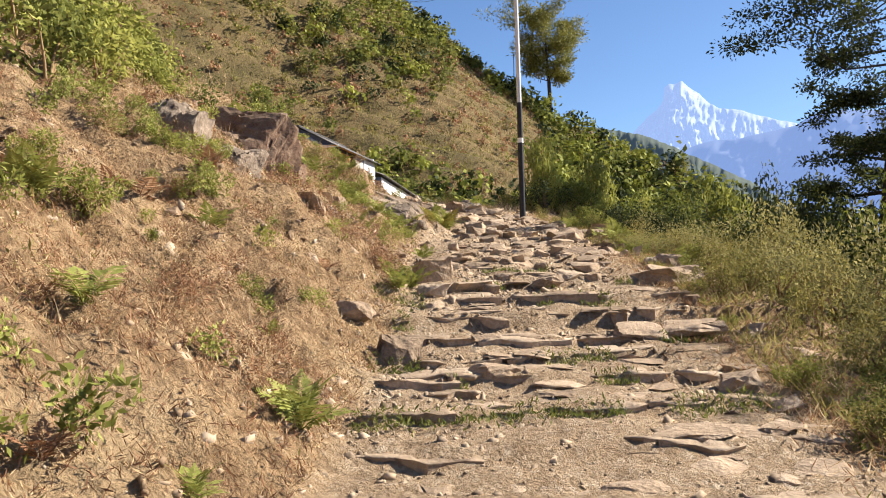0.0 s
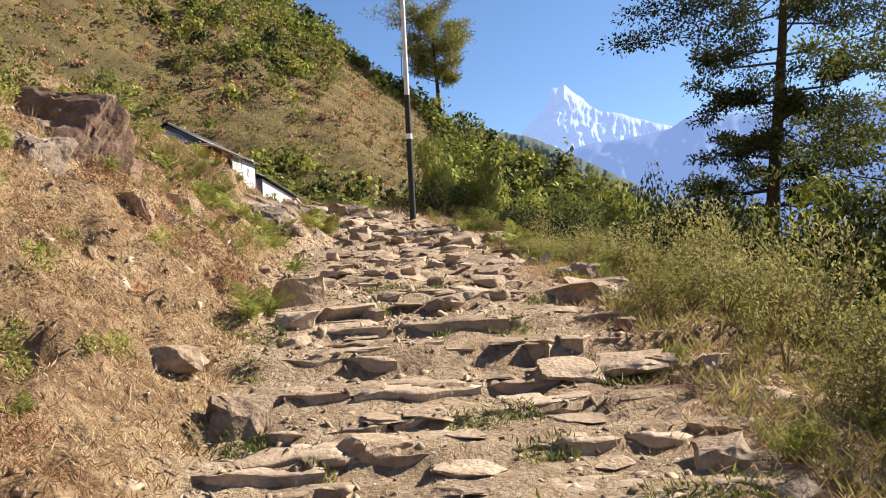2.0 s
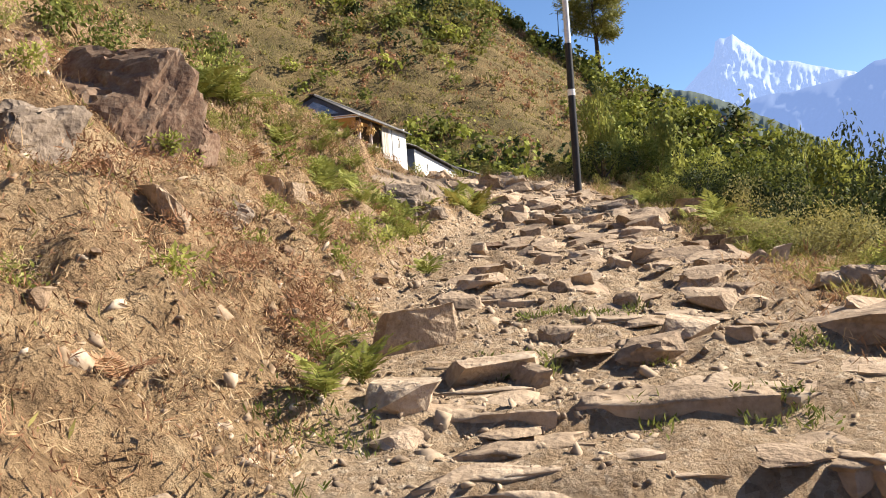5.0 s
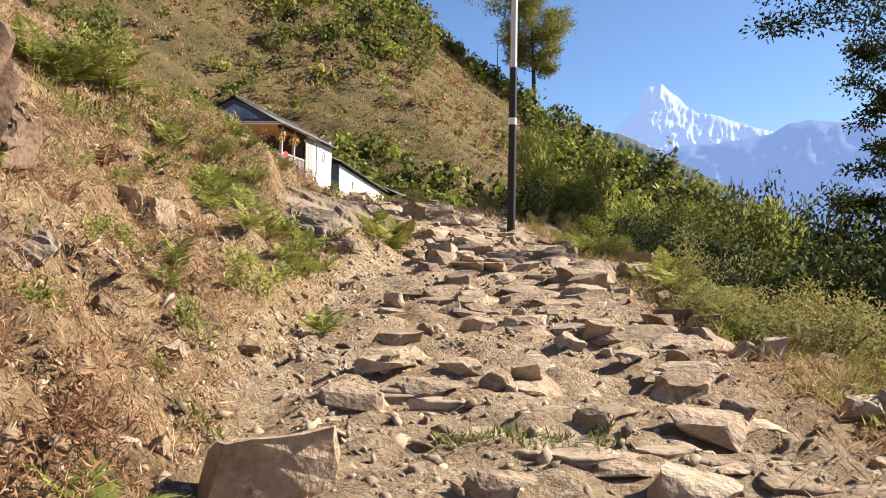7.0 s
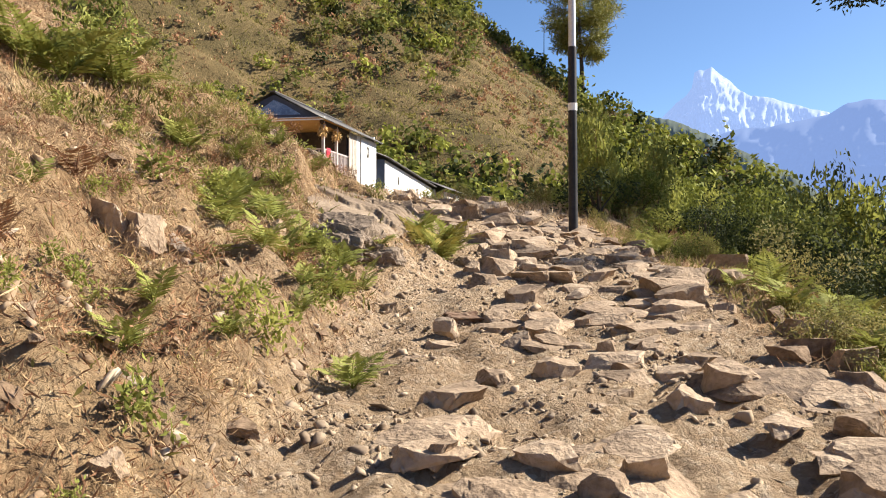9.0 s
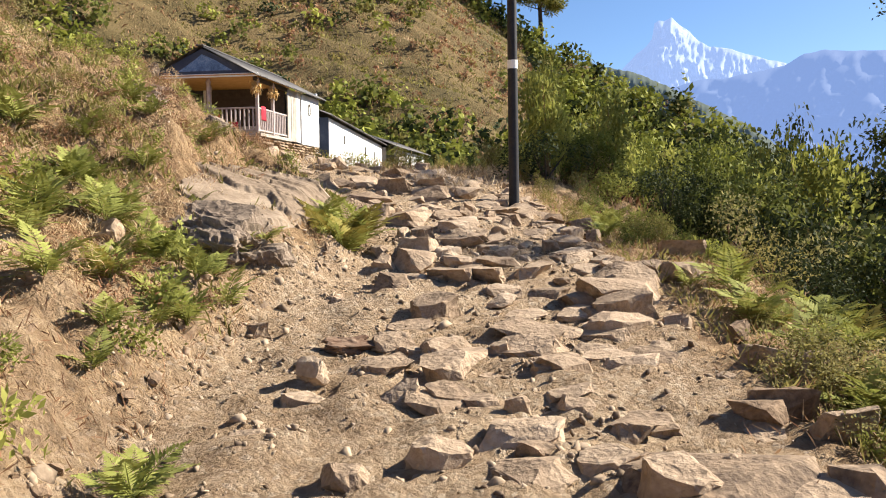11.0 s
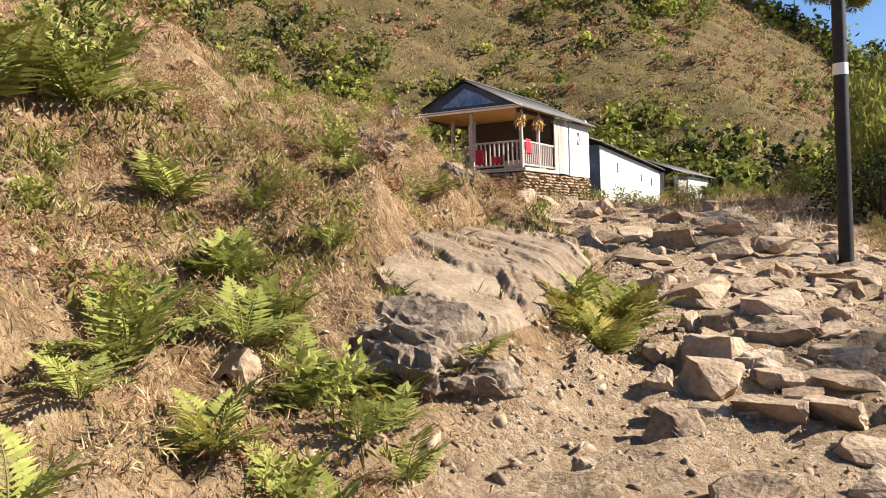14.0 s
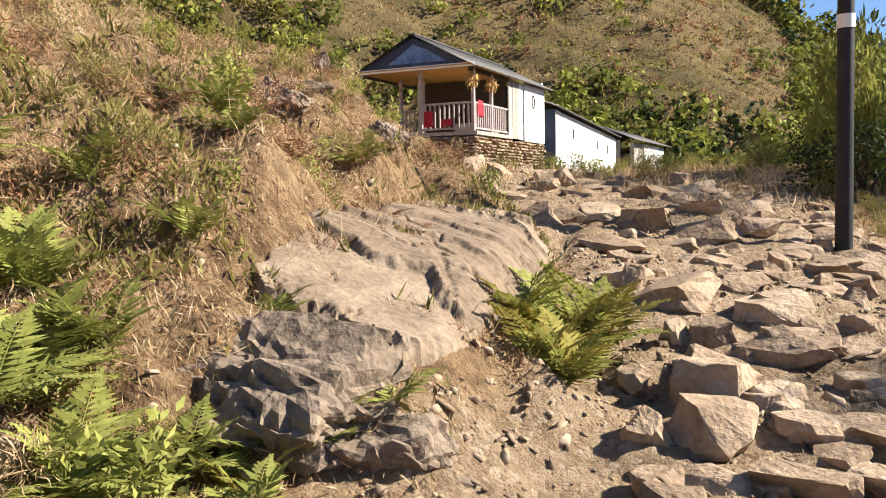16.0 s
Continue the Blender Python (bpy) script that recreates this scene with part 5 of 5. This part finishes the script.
def ring(z0, z1, r0, r1):
    zs = np.linspace(z0, z1, 5)
    return [(np.stack([zs * 0, zs * 0, zs], -1), np.linspace(r0, r1, 5))]


part("lower_pole", tubes_mesh("lower_pole", ring(-0.3, 3.55, 0.088, 0.078), BLACK, 16), None, pole, "black painted lower half")
part("upper_pole", tubes_mesh("upper_pole", ring(3.55, 8.4, 0.07, 0.05), STEEL, 16), None, pole, "bare grey upper half")
part("band", tubes_mesh("band", ring(2.36, 2.50, 0.087, 0.087), WHITE, 16), None, pole, "white painted band")
part("cross_arm", box((0.9, 0.06, 0.06), (0, 0, 8.1)), STEEL, pole)
s = np.linspace(0, 1, 24)
for off in (-0.35, 0.35):
    a0, a1 = np.array([POLE[0] + off, POLE[1], 10.7]), np.array([-6.0 + off, 128.0, 50.0])
    pts = a0 + (a1 - a0) * s[:, None] - np.stack([s * 0, s * 0, 16 * s * (1 - s)], -1)
    wire = new("cable", tubes_mesh("cable", [(pts, np.full(24, 0.012))], BLACK, 4))
    tagged(wire, "thin dark power cable running up the hillside", "cable", "cables from the pole")

mast = new("mast", tubes_mesh("mast", [(np.array([(17.6, 137.0, 0.0), (17.6, 137.0, 4.0), (17.6, 137.0, 8.0)]) + np.array([0, 0, ground_at(17.6, 137.0) - 0.5]), (0.08, 0.07, 0.05))], BLACK, 6))
tagged(mast, "thin bare mast standing on the far ridge", "mast")

# ---- the huts ----
LIME = material("whitewash", [(0.62, 0.60, 0.56), (0.80, 0.79, 0.76), (0.86, 0.85, 0.83)], 1.2, 7, 0.9, 0.3, 20)
BOARD = material("weathered_board", [(0.20, 0.17, 0.14), (0.38, 0.34, 0.29), (0.52, 0.48, 0.42)], 3, 6, 0.85, 0.3, 25, spread=0.1)
OCHRE = material("ochre_boards", [(0.34, 0.17, 0.05), (0.50, 0.27, 0.08), (0.60, 0.36, 0.13)], 4, 5, 0.75, 0.2, 25, spread=0.05)
PALEBLUE = material("pale_blue_paint", [(0.03, 0.06, 0.14), (0.12, 0.22, 0.42), (0.36, 0.48, 0.66)], 2.5, 6, 0.7, 0.2, 20, wobble=0.5)
# blue tin of the gable; on the barn's end wall it paints shade
TIN_AND_SHADE = material("blue_tin_and_wall_shade", [(0.018, 0.026, 0.05), (0.03, 0.045, 0.085), (0.05, 0.07, 0.12), (0.10, 0.13, 0.19)], 1.2, 4, 0.55, 0.1, 30)
SHEET = material("grey_roof_sheet", [(0.05, 0.046, 0.043), (0.10, 0.094, 0.088), (0.17, 0.162, 0.155)], 2.5, 6, 0.6, 0.2, 30, metal=0.2, spread=0.06)
DARKWOOD = material("dark_timber", [(0.03, 0.022, 0.016), (0.06, 0.045, 0.032), (0.10, 0.075, 0.055)], 5, 5, 0.8, 0.2, 30)
PINKWOOD = material("pale_painted_wood", [(0.30, 0.24, 0.22), (0.44, 0.37, 0.345), (0.56, 0.50, 0.47)], 6, 4, 0.7, 0.1, 30)
REDCLOTH = material("red_cloth", [(0.28, 0.015, 0.03), (0.45, 0.03, 0.05), (0.55, 0.06, 0.09)], 6, 4, 0.9, 0.3, 40)
STRAWDRY = material("dried_maize", [(0.35, 0.22, 0.08), (0.55, 0.36, 0.14), (0.66, 0.48, 0.22)], 20, 4, 0.8, 0.4, 60)

hut = thing("tea_house", pose(-3.5, 39.6, 5.1, 0, 0, -12), "whitewashed hut with an open railed porch and tin gable", "house", "huts beside the trail")


def corrugated(name, a, b, c, d, waves, mat, parent, amp=0.02, thick=0.02, label=""):
    """A roof sheet between four corners (a-b the eave, d-c the ridge), ribbed along the slope."""
    a, b, c, d = (np.array(p, float) for p in (a, b, c, d))
    n = waves * 4
    u = np.linspace(0, 1, n + 1)
    nrm = np.cross(b - a, d - a)
    nrm /= np.linalg.norm(nrm)
    off = amp * np.cos(u * waves * 2 * np.pi)[:, None] * nrm
    lo, hi = a + (b - a) * u[:, None] + off, d + (c - d) * u[:, None] + off
    m = n + 1
    co = np.concatenate([lo, hi, lo - nrm * thick, hi - nrm * thick])
    i = np.arange(n)
    q = np.concatenate([np.stack([i, i + 1, i + 1 + m, i + m], -1), np.stack([i + 2 * m + 1, i + 2 * m, i + 3 * m, i + 3 * m + 1], -1), np.stack([i + 2 * m, i + 2 * m + 1, i + 1, i], -1), np.stack([i + m, i + m + 1, i + 3 * m + 1, i + 3 * m], -1)])
    return part(name, raw_mesh(name, co, q, mat), None, parent, label)


hrng = random.Random(21)
# porch floor and its dry-stone base
part("porch_floor", box((3.6, 3.2, 0.12), (-1.7, 1.6, -0.06), 0.01), BOARD, hut)
base = part("stone_base", box((3.3, 6.6, 2.2), (-1.75, 3.45, -1.25), 0.03), DARKSTONE, hut, "dry-stone base of stacked flat stones")
for face in range(2):
    for row in range(11):
        z = -0.2 - row * 0.105
        u = -0.1
        while u < (3.3 if face == 0 else 6.6):
            w = hrng.uniform(0.18, 0.5)
            me = hrng.choice(CHIPS)
            st = new("stone", me)
            st.parent = base
            if face == 0:
                st.matrix_basis = pose(-u - w / 2, 0.08 + hrng.uniform(-0.05, 0.03), z - 0.06) @ Matrix.Diagonal((w, 0.3, 0.11, 1))
            else:
                st.matrix_basis = pose(-0.06 + hrng.uniform(-0.04, 0.05), u + w / 2, z - 0.06, 0, 0, 90) @ Matrix.Diagonal((w, 0.3, 0.11, 1))
            u += w
# posts, with bundles hung under the eave
for px_, py_ in ((-0.04, 0.05), (-1.85, 0.05), (-0.04, 1.55), (-2.5, 1.55), (-3.35, 1.55)):
    ps = part("post", box((0.11, 0.11, 1.95), (px_, py_, 0.97), 0.015), PINKWOOD, hut)
    part("bracket", box((0.16, 0.16, 0.14), (px_, py_, 1.80), 0.03), PINKWOOD, ps)
for px_, py_ in ((-0.04, -0.02), (-0.02, 1.5)):
    rngb = np.random.default_rng(5)
    p = rngb.normal(size=(160, 3)) * (0.07, 0.07, 0.12) + (px_, py_, 1.62)
    ob = new("dried_maize", leaves_mesh("dried_maize", p, rngb.normal(size=(160, 3)) * (0.4, 0.4, 1) + (0, 0, -1.2), 0.2, 0.05, STRAWDRY))
    ob.matrix_world = hut.matrix_basis
    tagged(ob, "bundle of dried maize hung from a porch post", "maize bundle", "maize bundles")


def railing(x0, y0, x1, y1):
    L = math.hypot(x1 - x0, y1 - y0)
    ang = math.degrees(math.atan2(y1 - y0, x1 - x0))
    rail = part("railing", box((L, 0.07, 0.06), ((x0 + x1) / 2, (y0 + y1) / 2, 0.88), 0.012, None, (0, 0, ang)), PINKWOOD, hut, "pale painted wooden railing")
    part("bottom_rail", box((L, 0.06, 0.06), ((x0 + x1) / 2, (y0 + y1) / 2, 0.10), 0.012, None, (0, 0, ang)), PINKWOOD, rail)
    m = max(2, round(L / 0.17))
    for k in range(1, m):
        f = k / m
        part("baluster", box((0.055, 0.055, 0.74), (x0 + (x1 - x0) * f, y0 + (y1 - y0) * f, 0.49), 0.015), PINKWOOD, rail)


railing(-0.04, 0.05, -1.85, 0.05)
railing(-0.04, 0.05, -0.04, 3.0)
railing(-2.5, 1.55, -3.35, 1.55)
railing(-1.85, 0.05, -2.5, 1.55)
# ceiling, beams, gable and roof
part("porch_ceiling", box((4.0, 3.6, 0.04), (-1.85, 1.35, 1.98), 0), OCHRE, hut, "ochre boarded porch ceiling")
part("eave_board", box((4.1, 0.05, 0.12), (-1.85, -0.42, 1.97), 0.01), WHITE, hut, "white board under the gable")
part("beam", box((0.1, 3.4, 0.14), (-0.04, 1.5, 1.88), 0.01), DARKWOOD, hut)
bm = bmesh.new()
vs = [bm.verts.new(v) for v in ((-3.8, -0.40, 2.02), (0.12, -0.40, 2.02), (-1.85, -0.40, 2.92), (-3.8, -0.36, 2.02), (0.12, -0.36, 2.02), (-1.85, -0.36, 2.92))]
for f in ((0, 1, 2), (5, 4, 3), (0, 3, 4, 1), (1, 4, 5, 2), (2, 5, 3, 0)):
    bm.faces.new([vs[k] for k in f])
part("gable", bm, TIN_AND_SHADE, hut, "dark blue tin gable with worn pale paint")
bm = bmesh.new()
vs = [bm.verts.new((px, py, pz)) for py in (-0.412, -0.402) for px, pz in ((-2.75, 2.14), (-0.75, 2.14), (-1.35, 2.5), (-1.85, 2.72), (-2.2, 2.48))]
bm.faces.new(vs[:5])
bm.faces.new(vs[:4:-1])
for k in range(5):
    bm.faces.new([vs[(k + 1) % 5], vs[k], vs[5 + k], vs[5 + (k + 1) % 5]])
part("painted_panel", bm, PALEBLUE, hut, "pale blue flaking painted panel")
corrugated("roof_sheet", (0.30, 7.2, 1.90), (0.30, -0.55, 1.90), (-1.85, -0.55, 3.0), (-1.85, 7.2, 3.0), 36, SHEET, hut)
corrugated("roof_sheet", (-4.0, -0.55, 1.90), (-4.0, 7.2, 1.90), (-1.85, 7.2, 3.0), (-1.85, -0.55, 3.0), 36, SHEET, hut)
part("ridge_cap", box((0.28, 7.8, 0.05), (-1.85, 3.32, 3.01), 0.01), SHEET, hut)
# the room behind the porch
part("back_wall", box((3.2, 0.12, 1.95), (-1.72, 3.06, 0.97), 0), DARKWOOD, hut, "dark timber wall at the back of the porch")
part("bench", box((1.5, 0.4, 0.45), (-1.0, 2.6, 0.22), 0.02), BOARD, hut)
for k in range(7):
    part("wall_board", box((0.05, 0.2, 2.0), (-0.02 + hrng.uniform(-0.01, 0.01), 3.15 + k * 0.21, 0.92), 0.008), BOARD if k < 5 else LIME, hut)
part("side_wall", box((0.14, 2.3, 2.05), (-0.05, 5.8, 0.9), 0.01), LIME, hut, "whitewashed side wall")
part("far_wall", box((3.4, 0.14, 2.6), (-1.75, 6.9, 0.9), 0.01), LIME, hut)
part("left_wall", box((0.14, 3.9, 2.0), (-3.4, 5.0, 0.95), 0.01), LIME, hut)
part("wall_sign", tubes_mesh("wall_sign", [(np.stack([np.full(13, 0.03), 5.6 + 0.13 * np.cos(np.linspace(0, 6.28, 13)), 1.35 + 0.24 * np.sin(np.linspace(0, 6.28, 13))], -1), np.full(13, 0.025))], DARKWOOD, 5), None, hut, "dark painted ring on the wall")
for (cx, cy, cz, w, h) in ((-0.12, 0.55, 0.72, 0.42, 0.5), (-1.55, 0.02, 0.42, 0.3, 0.5), (-0.9, -0.02, 0.28, 0.35, 0.22)):
    nx, nz = 10, 10
    u, v = np.meshgrid(np.linspace(-0.5, 0.5, nx), np.linspace(-0.5, 0.5, nz))
    fold = 0.03 * np.sin(u * 18) * (0.6 - v)
    i = (np.arange(nz - 1)[:, None] * nx + np.arange(nx - 1)[None, :]).reshape(-1)
    pts = np.stack([cx + (fold + 0.12 if cy > 0.3 else u * w), cy + (u * w if cy > 0.3 else fold - 0.05), cz + v * h], -1).reshape(-1, 3)
    ob = new("red_cloth", raw_mesh("red_cloth", pts, np.stack([i, i + 1, i + 1 + nx, i + nx], -1), REDCLOTH, True))
    sol = ob.modifiers.new("thickness", "SOLIDIFY")
    sol.thickness = 0.01
    ob.matrix_world = hut.matrix_basis
    tagged(ob, "red cloth hung over the porch railing to dry", "cloth", "cloths on the railing")

# the long whitewashed barn, stepping down the slope
barn = thing("long_barn", pose(-3.5, 39.6, 5.1, 0, 0, -12), "long low whitewashed barn with slit windows", "house", "huts beside the trail")


def wall_slab(name, y0, y1, x, lo0, lo1, hi0, hi1, mat, parent, t=0.3, label=""):
    bm = bmesh.new()
    pts = [(x, y0, lo0), (x, y1, lo1), (x, y1, hi1), (x, y0, hi0)]
    a = [bm.verts.new(p) for p in pts]
    b = [bm.verts.new((p[0] - t, p[1], p[2])) for p in pts]
    bm.faces.new(a)
    bm.faces.new(b[::-1])
    for k in range(4):
        bm.faces.new((a[(k + 1) % 4], a[k], b[k], b[(k + 1) % 4]))
    return part(name, bm, mat, parent, label)


wall_slab("front_wall", 8.1, 18.4, 0.12, -1.6, -2.4, 1.27, 0.62, LIME, barn, 0.3, "whitewashed long wall")
# the dark blue puts this wall's shade into its colour
part("end_wall", box((3.0, 0.25, 3.0), (-1.4, 8.2, -0.2), 0.01), TIN_AND_SHADE, barn, "end wall with its shade painted blue-grey")
part("end_wall", box((3.0, 0.25, 3.0), (-1.4, 18.3, -0.95), 0.01), LIME, barn)
for yy, zz in ((10.6, 0.45), (14.6, 0.15), (16.6, 0.0)):
    win = part("window", box((0.06, 0.16, 0.42), (0.12, yy, zz), 0.01), DARKWOOD, barn, "small dark slit window")
corrugated("roof_sheet", (0.40, 18.6, 0.66), (0.40, 7.5, 1.36), (-1.6, 7.5, 2.1), (-1.6, 18.6, 1.38), 50, SHEET, barn)
corrugated("roof_sheet", (-3.6, 7.3, 1.2), (-3.6, 18.9, 0.5), (-1.6, 18.9, 1.38), (-1.6, 7.3, 2.1), 50, SHEET, barn)
shed = thing("small_shed", pose(-3.5, 39.6, 5.1, 0, 0, -12), "small whitewashed shed with a grey tin roof", "house", "huts beside the trail")
wall_slab("front_wall", 21.6, 27.8, 0.95, -2.4, -2.6, 0.42, 0.42, LIME, shed, 0.3, "whitewashed wall")
wall_slab("board_wall", 19.3, 21.6, 0.88, -2.4, -2.4, 0.42, 0.42, BOARD, shed, 0.2, "weathered grey board wall")
part("end_wall", box((2.8, 0.2, 3.0), (-1.25, 19.4, -0.9), 0.01), BOARD, shed)
part("end_wall", box((2.8, 0.2, 3.0), (-1.25, 27.4, -0.95), 0.01), LIME, shed)
corrugated("roof_sheet", (1.3, 28.4, 0.5), (1.3, 18.9, 0.5), (-0.9, 18.9, 1.35), (-0.9, 28.4, 1.35), 40, SHEET, shed)
corrugated("roof_sheet", (-2.9, 18.9, 0.45), (-2.9, 28.4, 0.45), (-0.9, 28.4, 1.35), (-0.9, 18.9, 1.35), 40, SHEET, shed)
for x, y, r in ((-3.0, 40.4, 0.5), (-2.6, 41.5, 0.45), (-3.9, 38.9, 0.5), (-1.6, 46.5, 0.6), (-0.8, 49.5, 0.3), (3.9, 58.5, 0.8), (5.2, 61.0, 1.1), (6.4, 58.0, 1.2), (4.6, 66.0, 1.2), (-4.6, 39.2, 0.5), (-7.6, 41.0, 0.9)):
    shrub(frng.choice(["green", "bright", "olive"]), x, y, r)

# ---- distance: snow peak, blue ridges, wooded shoulder, with painted haze ----
# the air haze is put into these surfaces as bluish emission
SNOW = material("hazed_snow_and_rock", [(0.06, 0.08, 0.12), (0.09, 0.115, 0.165), (0.11, 0.125, 0.16), (0.23, 0.235, 0.26)], 0.010, 12, 0.8, 0, 0.05, wobble=0.26, haze_glow=(0.135, 0.19, 0.33))
BLUE = material("painted_haze_ridge", [(0.012, 0.02, 0.03), (0.02, 0.03, 0.045), (0.03, 0.042, 0.06)], 0.004, 8, 0.95, 0, 0.03, haze_glow=(0.095, 0.145, 0.285))
SHOULDER = material("hazed_wooded_shoulder", [(0.03, 0.042, 0.03), (0.055, 0.07, 0.045), (0.10, 0.11, 0.07)], 0.06, 10, 0.95, 0, 0.3, haze_glow=(0.012, 0.02, 0.032))


def massif(name, D, az, el, mat, label, rough, depth, seed, rows=56, cols=220, base_el=-6.0):
    """A range at a distance: a crest over the given bearings, with ridged flanks that fall towards the valley."""
    A = np.linspace(az[0], az[-1], cols)
    crest = np.interp(A, az, el) + rough * fbm((A - az[0]) * 2.2, A * 0, 5, seed)
    s = np.linspace(0, 1, rows)[:, None]
    dist = D * (1 - depth * (1 - s)) + 0 * A
    elv = base_el + (crest - base_el) * s ** 1.15
    ridged = 1 - np.abs(2 * fbm(A[None] * 0.75 + elv * 0.5, elv * 0.6 - A[None] * 0.25, 6, seed + 7)) * 2
    dist = dist - D * 0.075 * ridged * (1 - s) ** 0.5 * np.minimum(1, 6 * s + 0.2)
    ribs = 1 - np.abs(2 * fbm(A[None] * 2.6 + elv * 0.9, elv * 1.5 - A[None] * 0.6, 5, seed + 9)) * 2
    dist = dist - D * 0.035 * ribs * (1 - s) ** 0.3 * np.minimum(1, 6 * s + 0.2)
    ar = np.radians(A)[None]
    z = 1.5 + dist * np.tan(np.radians(elv))
    co = np.stack([dist * np.sin(ar), dist * np.cos(ar), z], -1).reshape(-1, 3)
    i = (np.arange(rows - 1)[:, None] * cols + np.arange(cols - 1)[None, :]).reshape(-1)
    ob = new(name, raw_mesh(name, co, np.stack([i, i + 1, i + 1 + cols, i + cols], -1), mat))
    return tagged(ob, label, "mountain", kind="structure")


massif("backdrop_peak", 3600, [9, 12, 14.5, 15.8, 16.5, 17.1, 17.5, 17.62, 17.9, 18.2, 18.5, 18.75, 19.3, 19.9, 20.4, 21.1, 22, 23, 24.7, 25.8, 28, 34], [2, 5, 7.6, 8.76, 9.5, 9.95, 10.45, 11.35, 11.55, 11.5, 11.6, 11.75, 11.2, 10.75, 10.2, 9.75, 9.6, 9.3, 8.7, 8.4, 7, 4], SNOW, "snow-covered fishtail peak with its haze painted in", 0.16, 0.35, 201, 90, 340)
massif("backdrop_ridge", 2300, [14, 17, 19, 20.6, 22, 23.4, 24.7, 25.8, 26.9, 28.2, 29.2, 33, 38, 46, 60, 80], [5, 6.4, 7.2, 7.65, 7.6, 7.8, 8.05, 8.2, 8.85, 9.0, 8.9, 8.6, 9.2, 8, 9, 10], BLUE, "mountain ridge across the valley with painted blue haze", 0.15, 0.3, 211)
massif("backdrop_shoulder", 420, [10, 13, 15.8, 17.3, 18.5, 20.2, 21.6, 23, 26, 30], [9.2, 8.9, 8.4, 7.8, 7.15, 6.2, 5.55, 4.8, 2.5, -2], SHOULDER, "wooded mountain shoulder behind the near slope with faint painted haze", 0.3, 0.25, 221)
massif("backdrop_range", 3000, [80, 110, 150, 180, 220, 260, 300, 330], [10, 7, 9, 8, 10, 16, 22, 24], BLUE, "mountains closing the valley all around with painted blue haze", 1.5, 0.3, 231, 20, 160)
